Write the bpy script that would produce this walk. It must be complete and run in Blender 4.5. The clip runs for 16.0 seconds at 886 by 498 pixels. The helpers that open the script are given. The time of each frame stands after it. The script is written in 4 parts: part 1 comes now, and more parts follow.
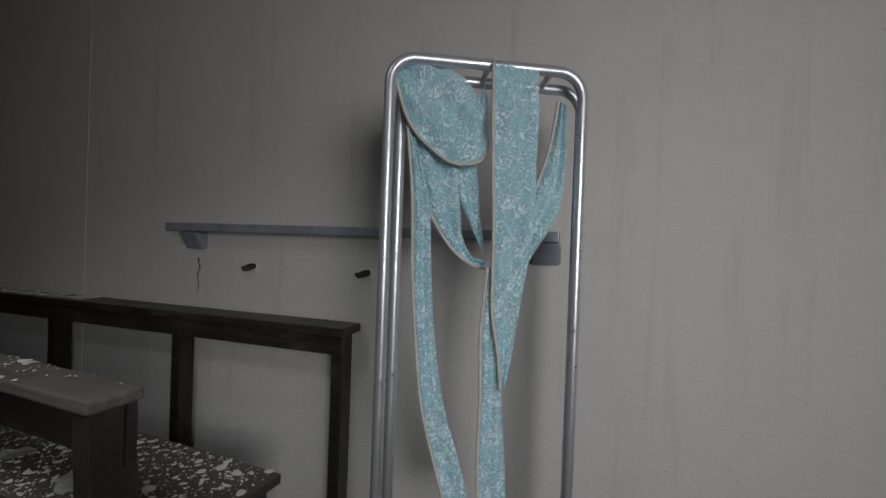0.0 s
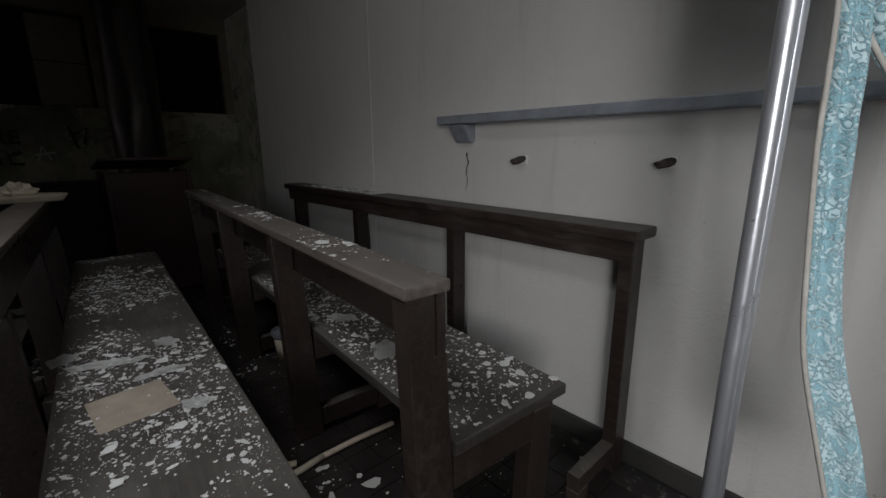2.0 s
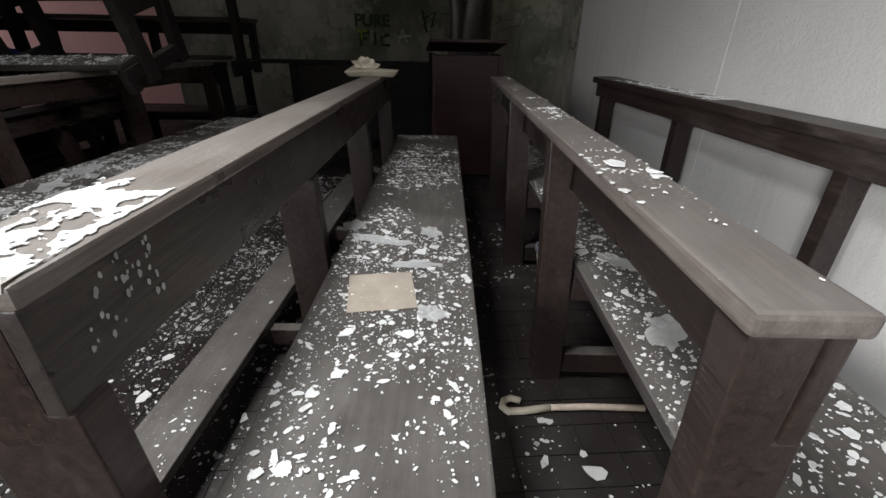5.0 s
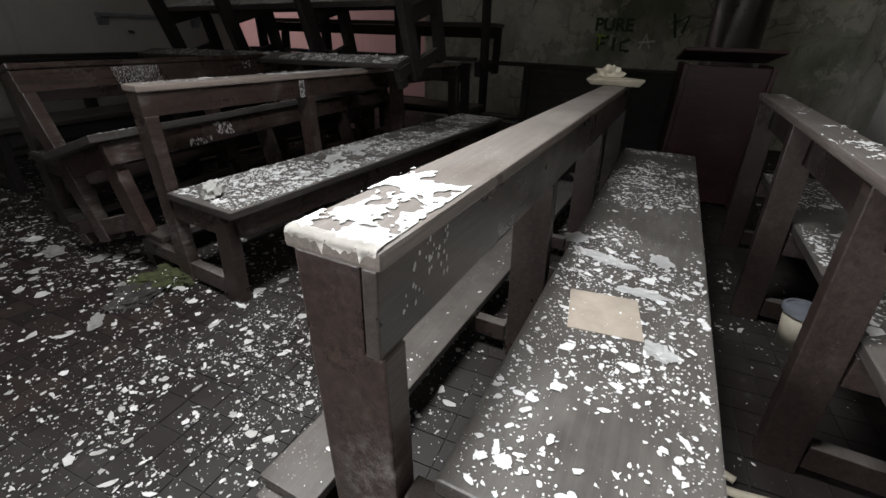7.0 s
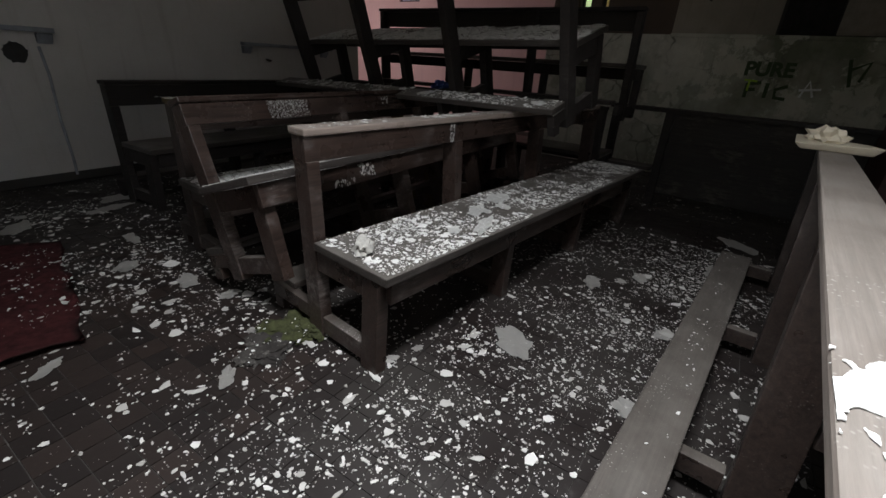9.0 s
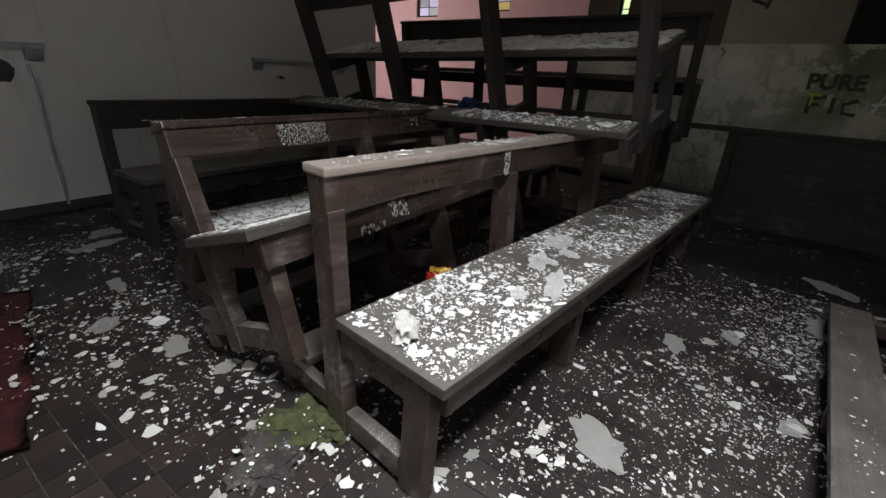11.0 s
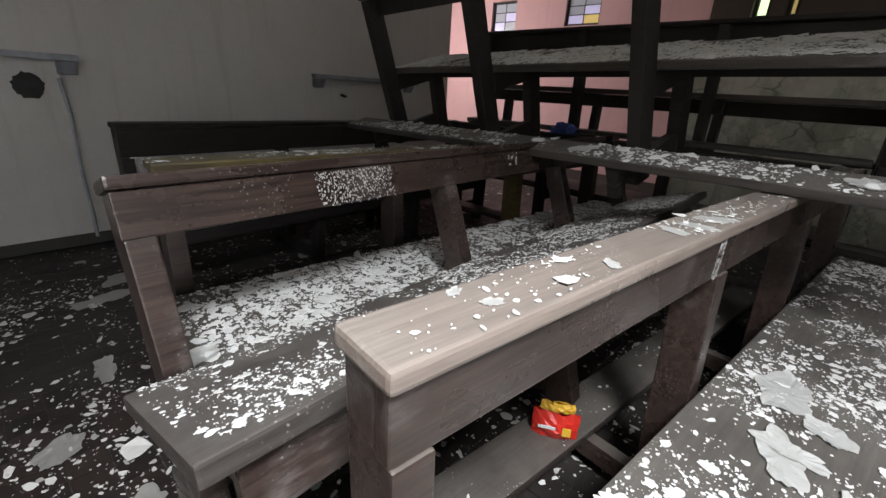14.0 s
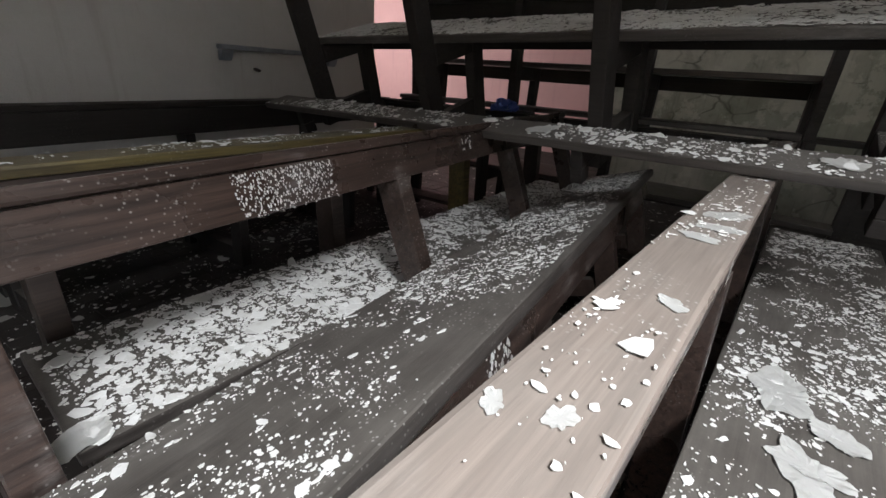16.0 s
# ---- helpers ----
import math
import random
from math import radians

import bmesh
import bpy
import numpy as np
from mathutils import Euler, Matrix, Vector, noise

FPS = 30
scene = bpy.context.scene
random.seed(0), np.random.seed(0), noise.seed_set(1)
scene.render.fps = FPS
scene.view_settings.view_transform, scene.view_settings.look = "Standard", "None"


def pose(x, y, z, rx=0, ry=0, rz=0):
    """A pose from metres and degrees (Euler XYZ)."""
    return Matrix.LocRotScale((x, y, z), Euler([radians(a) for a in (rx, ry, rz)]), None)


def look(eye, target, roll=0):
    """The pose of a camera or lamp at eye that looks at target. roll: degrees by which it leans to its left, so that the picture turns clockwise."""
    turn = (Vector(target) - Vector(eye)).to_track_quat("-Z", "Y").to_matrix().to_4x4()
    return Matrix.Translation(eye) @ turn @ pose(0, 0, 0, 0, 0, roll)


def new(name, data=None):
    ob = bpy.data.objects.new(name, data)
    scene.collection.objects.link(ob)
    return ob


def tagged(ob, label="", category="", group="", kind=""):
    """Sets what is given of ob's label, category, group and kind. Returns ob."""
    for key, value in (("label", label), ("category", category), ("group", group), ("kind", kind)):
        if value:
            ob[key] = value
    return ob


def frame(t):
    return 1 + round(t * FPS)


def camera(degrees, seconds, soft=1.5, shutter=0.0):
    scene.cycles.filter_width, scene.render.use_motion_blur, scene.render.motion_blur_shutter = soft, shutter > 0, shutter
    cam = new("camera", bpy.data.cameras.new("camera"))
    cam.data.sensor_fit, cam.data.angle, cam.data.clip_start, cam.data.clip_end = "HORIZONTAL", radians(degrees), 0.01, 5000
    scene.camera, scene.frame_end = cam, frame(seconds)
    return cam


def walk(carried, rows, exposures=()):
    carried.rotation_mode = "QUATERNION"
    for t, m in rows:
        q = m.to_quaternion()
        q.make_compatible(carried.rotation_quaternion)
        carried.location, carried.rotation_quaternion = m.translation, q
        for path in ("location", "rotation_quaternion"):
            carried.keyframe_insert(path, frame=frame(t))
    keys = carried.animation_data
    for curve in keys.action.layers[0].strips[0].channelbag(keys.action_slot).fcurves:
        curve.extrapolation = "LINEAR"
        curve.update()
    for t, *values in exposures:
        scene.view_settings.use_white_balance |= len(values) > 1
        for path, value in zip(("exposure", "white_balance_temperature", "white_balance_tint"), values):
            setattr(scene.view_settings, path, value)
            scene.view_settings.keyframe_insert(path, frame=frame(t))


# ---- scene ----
cam = camera(92.2, 16.0)
PATH = [
    (0, (-0.191, -0.276, 1.218), (-0.792, 1.632, 1.202), 2.1),
    (0.5, (-0.25, -0.274, 1.216), (-0.965, 1.593, 1.154), 1.8),
    (1, (-0.358, -0.279, 1.195), (-1.224, 1.514, 1.011), 1.1),
    (1.5, (-0.425, -0.232, 1.179), (-1.558, 1.388, 0.878), 0.3),
    (2, (-0.494, -0.152, 1.141), (-1.921, 1.172, 0.679), -0.3),
    (2.5, (-0.549, -0.096, 1.11), (-2.122, 0.971, 0.488), 0.1),
    (3, (-0.659, -0.034, 1.091), (-2.31, 0.854, 0.394), 0.3),
    (3.5, (-0.762, 0.003, 1.083), (-2.456, 0.753, 0.329), 0.4),
    (4, (-0.816, 0.02, 1.079), (-2.57, 0.539, 0.27), 0.5),
    (4.2, (-0.827, 0.032, 1.08), (-2.601, 0.44, 0.251), 0.9),
    (6.3, (-0.821, -0.019, 1.098), (-2.585, -0.284, 0.192), 0.4),
    (6.5, (-0.82, -0.031, 1.097), (-2.562, -0.414, 0.193), 0.7),
    (7, (-0.803, -0.117, 1.108), (-2.459, -0.789, 0.209), 1.9),
    (7.5, (-0.787, -0.225, 1.121), (-2.405, -1.016, 0.252), 2.2),
    (8, (-0.78, -0.358, 1.126), (-2.39, -1.187, 0.278), 2.1),
    (8.5, (-0.815, -0.476, 1.155), (-2.404, -1.347, 0.309), 3.4),
    (9, (-0.932, -0.635, 1.149), (-2.481, -1.61, 0.342), 3.8),
    (9.2, (-0.967, -0.672, 1.146), (-2.497, -1.668, 0.329), 4.0),
    (11.3, (-1.312, -1.109, 1.123), (-2.854, -2.154, 0.392), 3.1),
    (11.5, (-1.361, -1.147, 1.122), (-2.872, -2.234, 0.39), 3.2),
    (12, (-1.446, -1.244, 1.13), (-2.923, -2.39, 0.421), 4.2),
    (12.5, (-1.51, -1.369, 1.136), (-3.043, -2.477, 0.486), 4.4),
    (13, (-1.572, -1.484, 1.136), (-3.148, -2.546, 0.515), 4.2),
    (13.5, (-1.659, -1.579, 1.129), (-3.19, -2.693, 0.484), 3.9),
    (14, (-1.767, -1.684, 1.122), (-3.175, -2.925, 0.432), 3.7),
    (14.5, (-1.824, -1.754, 1.112), (-3.199, -2.996, 0.358), 3.6),
    (15, (-1.857, -1.833, 1.115), (-3.307, -2.968, 0.333), 2.8),
    (15.5, (-1.884, -1.877, 1.116), (-3.402, -2.923, 0.341), 3.1),
    (16, (-1.896, -1.889, 1.116), (-3.47, -2.854, 0.348), 3.8),
]
EXPOSURES = [(0, -2.35), (1.0, -2.3), (1.6, -2.25), (2.4, -1.5), (3.2, -0.6), (4.2, -0.3), (6.4, 0.0), (7.5, 0.0), (8.5, 0.0), (9.2, 0.0), (11.3, 0.9), (12.5, 1.25), (14, 1.35), (16, 1.4)]
walk(cam, [(t, look(eye, target, roll)) for t, eye, target, roll in PATH], EXPOSURES)

# ---- world and light ----
world = bpy.data.worlds.new("world")
scene.world = world
world.use_nodes = True
sky = world.node_tree.nodes.new("ShaderNodeTexSky")
sky.sky_type, sky.sun_disc, sky.sun_elevation, sky.sun_rotation = "NISHITA", False, radians(35), radians(90)
world.node_tree.nodes["Background"].inputs["Strength"].default_value = 0.06
world.node_tree.links.new(sky.outputs[0], world.node_tree.nodes["Background"].inputs["Color"])


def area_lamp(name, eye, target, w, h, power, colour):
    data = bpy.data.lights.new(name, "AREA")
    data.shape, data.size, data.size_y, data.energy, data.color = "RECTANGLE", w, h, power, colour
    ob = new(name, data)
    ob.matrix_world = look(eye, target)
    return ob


# Overhead fill lamp, added to brighten the pews; no roof opening is known
ceiling_fill = area_lamp("ceiling_fill_light", (-1.35, -0.85, 2.79), (-1.35, -0.8499, 0), 0.62, 0.62, 50, (0.95, 0.97, 1.0))
ceiling_fill.data.spread = radians(118)
# Lamp in an assumed window out of view, narrowed onto the north wall
assumed_window = area_lamp("assumed_window_light", (1.55, -2.0, 1.55), (0.0, 1.28, 1.0), 1.3, 1.1, 85, (0.97, 0.98, 1.0))
assumed_window.data.spread = radians(92)
# Fill lamp added inside the annex to brighten its pink wall; no window there
area_lamp("annex_fill", (-6.6, -8.5, 1.9), (-8.6, -4.5, 1.9), 1.4, 1.4, 55, (1.0, 0.95, 0.93))


# ---- materials ----
class Nodes:
    """A small wrapper for building a node material."""

    def __init__(self, name, rough=0.7, metal=0.0):
        self.mat = bpy.data.materials.new(name)
        self.mat.use_nodes = True
        self.tree = self.mat.node_tree
        self.bsdf = self.tree.nodes["Principled BSDF"]
        self.bsdf.inputs["Roughness"].default_value = rough
        self.bsdf.inputs["Metallic"].default_value = metal
        self.coord = self.tree.nodes.new("ShaderNodeTexCoord").outputs["Object"]

    def link(self, a, b):
        self.tree.links.new(a, b)

    def mapped(self, scale, source=None):
        n = self.tree.nodes.new("ShaderNodeMapping")
        n.inputs["Scale"].default_value = scale
        self.link(source or self.coord, n.inputs["Vector"])
        return n.outputs[0]

    def noise(self, scale, detail=4, rough=0.55, vector=None, distortion=0.0):
        n = self.tree.nodes.new("ShaderNodeTexNoise")
        n.inputs["Scale"].default_value, n.inputs["Detail"].default_value = scale, detail
        n.inputs["Roughness"].default_value, n.inputs["Distortion"].default_value = rough, distortion
        self.link(vector or self.coord, n.inputs["Vector"])
        return n.outputs["Fac"]

    def voronoi(self, scale, feature="F1", vector=None, out="Distance"):
        n = self.tree.nodes.new("ShaderNodeTexVoronoi")
        n.feature = feature
        n.inputs["Scale"].default_value = scale
        self.link(vector or self.coord, n.inputs["Vector"])
        return n.outputs[out]

    def ramp(self, fac, lo, hi, a=0.0, b=1.0):
        n = self.tree.nodes.new("ShaderNodeMapRange")
        n.inputs["From Min"].default_value, n.inputs["From Max"].default_value = lo, hi
        n.inputs["To Min"].default_value, n.inputs["To Max"].default_value = a, b
        self.link(fac, n.inputs["Value"])
        return n.outputs[0]

    def mix(self, fac, a, b):
        n = self.tree.nodes.new("ShaderNodeMix")
        n.data_type = "RGBA"
        for socket, v in ((n.inputs[0], fac), (n.inputs[6], a), (n.inputs[7], b)):
            if isinstance(v, (tuple, float, int)):
                socket.default_value = (*v, 1) if isinstance(v, tuple) else v
            else:
                self.link(v, socket)
        return n.outputs[2]

    def math(self, op, a, b):
        n = self.tree.nodes.new("ShaderNodeMath")
        n.operation = op
        for socket, v in ((n.inputs[0], a), (n.inputs[1], b)):
            if isinstance(v, (float, int)):
                socket.default_value = v
            else:
                self.link(v, socket)
        return n.outputs[0]

    def random(self):
        return self.tree.nodes.new("ShaderNodeObjectInfo").outputs["Random"]

    def island(self):
        return self.tree.nodes.new("ShaderNodeNewGeometry").outputs["Random Per Island"]

    def normal_z(self):
        n = self.tree.nodes.new("ShaderNodeSeparateXYZ")
        self.link(self.tree.nodes.new("ShaderNodeNewGeometry").outputs["True Normal"], n.inputs[0])
        return n.outputs["Z"]

    def done(self, colour, rough=None, height=None, strength=0.3, distance=0.01):
        if isinstance(colour, tuple):
            self.bsdf.inputs["Base Color"].default_value = (*colour, 1)
        else:
            self.link(colour, self.bsdf.inputs["Base Color"])
        if rough is not None:
            self.link(rough, self.bsdf.inputs["Roughness"])
        if height is not None:
            n = self.tree.nodes.new("ShaderNodeBump")
            n.inputs["Strength"].default_value, n.inputs["Distance"].default_value = strength, distance
            self.link(height, n.inputs["Height"])
            self.link(n.outputs[0], self.bsdf.inputs["Normal"])
        return self.mat


def wood(name, dark, light, wear, dust=0.6, rough=0.45):
    """Old varnished wood: grain along local x, worn patches, grey dust lying on upward faces."""
    n = Nodes(name, rough)
    grain = n.noise(9, 6, 0.65, n.mapped((0.35, 7, 7)), 0.6)
    fine = n.noise(70, 3, 0.6, n.mapped((0.08, 3, 3)))
    blot = n.noise(3.1, 5, 0.6)
    base = n.mix(n.ramp(grain, 0.3, 0.72), dark, light)
    base = n.mix(n.ramp(fine, 0.35, 0.75, 0, 0.45), base, tuple(c * 0.45 for c in dark))
    scuff = n.noise(16, 7, 0.75, n.mapped((0.5, 2.2, 2.2)))
    base = n.mix(n.math("MULTIPLY", n.ramp(blot, 0.5, 0.72, 0, 0.9), n.ramp(scuff, 0.45, 0.65)), base, wear)
    up = n.ramp(n.normal_z(), 0.6, 0.95)
    film = n.math("MULTIPLY", up, n.ramp(n.noise(6, 6, 0.7), 0.3, 0.7, 0.25 * dust, dust))
    base = n.mix(film, base, (0.20, 0.185, 0.165))
    specks = n.math("MULTIPLY", n.ramp(n.voronoi(95), 0.24, 0.12), n.math("MULTIPLY", n.ramp(n.noise(5.5, 4), 0.5, 0.72, 0, 0.8), n.ramp(n.normal_z(), 0.0, 0.8, 0.15, 1.0)))
    base = n.mix(specks, base, (0.62, 0.61, 0.58))
    shine = n.math("ADD", n.ramp(blot, 0.3, 0.7, rough - 0.1, rough + 0.2), n.math("MULTIPLY", film, 0.4))
    return n.done(base, shine, n.math("ADD", grain, n.math("MULTIPLY", fine, 0.5)), 0.25, 0.004)


WOOD = wood("dark_varnished_wood", (0.016, 0.0115, 0.010), (0.052, 0.036, 0.030), (0.095, 0.080, 0.072), 0.6, 0.34)
WOOD_SEAT = wood("dusty_seat_wood", (0.030, 0.026, 0.024), (0.078, 0.068, 0.062), (0.15, 0.14, 0.132), 0.5, 0.36)
# Pale grey wear colour also puts gloss sheen into the boards
WOOD_RED = wood("reddish_worn_sheen_wood", (0.017, 0.012, 0.0105), (0.066, 0.043, 0.035), (0.24, 0.22, 0.21), 0.5, 0.28)
# Lighter base: sheen on lit boards put into the colour, along with grey scuffs
WOOD_SCUFF_SHEEN = wood("grey_brown_scuff_sheen_wood", (0.030, 0.025, 0.022), (0.078, 0.064, 0.057), (0.20, 0.185, 0.17), 0.5, 0.32)
WOOD_MAROON = wood("maroon_stained_wood", (0.022, 0.007, 0.007), (0.055, 0.017, 0.016), (0.08, 0.04, 0.036), 0.5, 0.4)
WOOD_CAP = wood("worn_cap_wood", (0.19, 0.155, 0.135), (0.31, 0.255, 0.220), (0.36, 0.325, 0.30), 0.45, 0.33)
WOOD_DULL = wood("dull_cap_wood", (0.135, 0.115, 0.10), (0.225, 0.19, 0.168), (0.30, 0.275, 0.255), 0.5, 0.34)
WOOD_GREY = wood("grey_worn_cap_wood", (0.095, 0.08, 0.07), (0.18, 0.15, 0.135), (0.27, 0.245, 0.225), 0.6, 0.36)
WOOD_YELLOW = wood("mossy_yellow_wood", (0.04, 0.03, 0.014), (0.15, 0.115, 0.035), (0.09, 0.075, 0.045), 0.4, 0.5)
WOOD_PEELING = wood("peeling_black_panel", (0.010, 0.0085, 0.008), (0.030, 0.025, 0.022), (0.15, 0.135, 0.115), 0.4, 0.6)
# Near-black tone for the far and stacked pews and the panelled screen
WOOD_BLACK = wood("near_black_wood", (0.008, 0.0065, 0.006), (0.024, 0.018, 0.016), (0.050, 0.043, 0.038), 0.35, 0.62)


def plaster(name, colour, stain, streak, rough=0.85, mottle=0.25, veins=0.0):
    n = Nodes(name, rough)
    big, mid = n.noise(0.8, 6, 0.6), n.noise(6, 6, 0.65)
    drips = n.noise(5, 5, 0.6, n.mapped((3.2, 3.2, 0.22)))
    base = n.mix(n.ramp(big, 0.38, 0.75, 0, mottle * 1.6), colour, stain)
    base = n.mix(n.ramp(drips, 0.56, 0.8, 0, 0.5), base, streak)
    base = n.mix(n.ramp(mid, 0.6, 0.8, 0, mottle), base, stain)
    pits = n.ramp(n.voronoi(21), 0.1, 0.05)
    base = n.mix(n.math("MULTIPLY", pits, n.ramp(n.noise(2.3, 3), 0.55, 0.7, 0, 0.5)), base, (0.12, 0.10, 0.09))
    specks = n.math("MULTIPLY", n.ramp(n.voronoi(55), 0.07, 0.03), n.ramp(n.noise(4.1, 3), 0.52, 0.66, 0, 0.7))
    base = n.mix(specks, base, (0.07, 0.06, 0.055))
    if veins:
        warped = n.tree.nodes.new("ShaderNodeVectorMath")
        warped.operation = "MULTIPLY_ADD"
        n.link(n.tree.nodes.new("ShaderNodeTexNoise").outputs["Color"], warped.inputs[0])
        warped.inputs[1].default_value = (0.5, 0.5, 0.5)
        n.link(n.coord, warped.inputs[2])
        crack = n.ramp(n.voronoi(2.6, "DISTANCE_TO_EDGE", warped.outputs[0]), 0.035, 0.004, 0, veins)
        base = n.mix(n.math("MULTIPLY", crack, n.ramp(n.noise(1.7, 3), 0.45, 0.6)), base, streak)
        peel = n.ramp(n.noise(2.2, 8, 0.72), 0.52, 0.56, 0, veins * 0.6)
        base = n.mix(peel, base, tuple(min(0.7, c * 1.25) for c in colour))
    fine = n.noise(9, 7, 0.8)
    base = n.mix(n.ramp(fine, 0.42, 0.68, 0, 0.16), base, stain)
    return n.done(base, None, n.math("ADD", n.math("ADD", n.noise(38, 4), n.noise(120, 3)), n.math("MULTIPLY", big, 2.0)), 0.4, 0.006)


WALL = plaster("stained_cream_plaster", (0.57, 0.555, 0.535), (0.41, 0.39, 0.37), (0.38, 0.35, 0.325))
WALL_WEST = plaster("damp_beige_plaster", (0.33, 0.30, 0.25), (0.15, 0.14, 0.115), (0.12, 0.11, 0.09), 0.9, 0.6)
WALL_LOW = plaster("greenish_bare_render", (0.56, 0.555, 0.49), (0.15, 0.165, 0.115), (0.10, 0.10, 0.085), 0.9, 0.8, 0.8)
PINK = plaster("pink_painted_plaster", (0.60, 0.39, 0.39), (0.48, 0.30, 0.30), (0.42, 0.28, 0.28))
BROWN_WALL = plaster("dark_brown_panel", (0.09, 0.065, 0.05), (0.05, 0.04, 0.03), (0.04, 0.03, 0.025))
CEILING = plaster("peeling_ceiling_paint", (0.55, 0.53, 0.50), (0.3, 0.28, 0.25), (0.3, 0.27, 0.24))
SKIRT = plaster("black_skirting_paint", (0.03, 0.028, 0.026), (0.06, 0.055, 0.05), (0.05, 0.045, 0.04), 0.6)


def tile_material():
    n = Nodes("dirty_dark_floor_tile", 0.55)
    dirt, grit = n.noise(1.3, 6, 0.65), n.noise(14, 6, 0.7)
    base = n.mix(n.ramp(n.random(), 0, 1), (0.011, 0.008, 0.0075), (0.024, 0.016, 0.0135))
    base = n.mix(n.ramp(dirt, 0.45, 0.72, 0, 0.7), base, (0.040, 0.036, 0.031))
    base = n.mix(n.ramp(grit, 0.60, 0.76, 0, 0.6), base, (0.10, 0.095, 0.087))
    return n.done(base, n.ramp(dirt, 0.3, 0.7, 0.35, 0.85), grit, 0.4, 0.004)


def ground_material():
    n = Nodes("gritty_floor_dirt", 0.85)
    dirt, grit = n.noise(1.1, 6, 0.65), n.noise(22, 6, 0.75)
    base = n.mix(n.ramp(dirt, 0.35, 0.7), (0.016, 0.013, 0.012), (0.050, 0.045, 0.040))
    base = n.mix(n.ramp(grit, 0.55, 0.72, 0, 0.8), base, (0.2, 0.19, 0.175))
    return n.done(base, None, grit, 0.5, 0.006)


def chip_material(name, a, b, rough=0.8):
    n = Nodes(name, rough)
    base = n.mix(n.ramp(n.island(), 0, 1), a, b)
    base = n.mix(n.ramp(n.noise(30, 4), 0.55, 0.75, 0, 0.4), base, (0.42, 0.40, 0.36))
    return n.done(base, None, n.noise(60, 3), 0.2, 0.003)


def plain(name, colour, rough=0.6, metal=0.0, var=0.25, scale=12):
    n = Nodes(name, rough, metal)
    f = n.noise(scale, 5, 0.65)
    base = n.mix(n.ramp(f, 0.35, 0.75, 0, 1), colour, tuple(c * (1 - var) for c in colour))
    return n.done(base, n.ramp(f, 0.3, 0.7, max(0.05, rough - 0.12), min(1, rough + 0.12)), n.noise(scale * 6, 3), 0.12, 0.003)


TILE, DIRT = tile_material(), ground_material()
CHIP = chip_material("white_paint_chip", (0.66, 0.66, 0.64), (0.80, 0.80, 0.79))
CHIP_FLOOR = chip_material("dirty_paint_chip", (0.33, 0.32, 0.30), (0.70, 0.69, 0.67))
CHROME = plain("scuffed_chrome_tube", (0.66, 0.67, 0.71), 0.36, 0.72, 0.15, 20)
GREY_METAL = plain("grey_painted_metal", (0.33, 0.35, 0.39), 0.5, 0.3, 0.4, 9)
CREAM = plain("cream_plastic", (0.62, 0.56, 0.44), 0.5)
CARD = plain("beige_card", (0.43, 0.37, 0.30), 0.85)
RUST = plain("rusty_iron", (0.055, 0.042, 0.036), 0.8, 0.2, 0.6, 30)
BLACK = plain("black_paint", (0.02, 0.02, 0.02), 0.7)
MOSS = plain("green_moss", (0.055, 0.062, 0.020), 0.95, 0, 0.75, 28)
CARPET = plain("dark_red_carpet", (0.085, 0.016, 0.018), 0.95, 0, 0.6, 25)
RED = plain("red_packet_print", (0.62, 0.03, 0.02), 0.35)
YELLOW = plain("yellow_packet_print", (0.75, 0.45, 0.05), 0.4)
BONE = plain("pale_worn_stick", (0.55, 0.45, 0.36), 0.55, 0, 0.5, 18)
GREEN_PAINT = plain("dark_green_spray_paint", (0.045, 0.075, 0.03), 0.8)
LIME_PAINT = plain("lime_spray_paint", (0.35, 0.55, 0.05), 0.7)
WHITE_PAINT = plain("white_spray_paint", (0.75, 0.78, 0.78), 0.7)
NEAR_BLACK = plain("near_black_surface", (0.012, 0.011, 0.011), 0.9)
SHUTTER = plain("pale_shutter_board", (0.28, 0.26, 0.23), 0.8)


def glass_glow(name, colour, strength):
    """Coloured church glass with its own glow, standing for the daylight behind it."""
    n = Nodes(name, 0.2)
    f = n.noise(6, 3)
    n.link(n.mix(n.ramp(f, 0.3, 0.7), colour, tuple(c * 0.6 for c in colour)), n.bsdf.inputs["Emission Color"])
    n.bsdf.inputs["Emission Strength"].default_value = strength
    return n.done(colour)


GLASS_LIME = glass_glow("lime_stained_glass", (0.66, 0.85, 0.42), 0.8)
GLASS_BLUE = glass_glow("pale_blue_stained_glass", (0.60, 0.72, 0.95), 0.9)
GLASS_AMBER = glass_glow("amber_stained_glass", (0.55, 0.42, 0.15), 0.25)
GLASS_LILAC = glass_glow("lilac_window_glass", (0.42, 0.40, 0.58), 0.35)
GLASS_GREY = glass_glow("grey_window_glass", (0.30, 0.32, 0.36), 0.12)


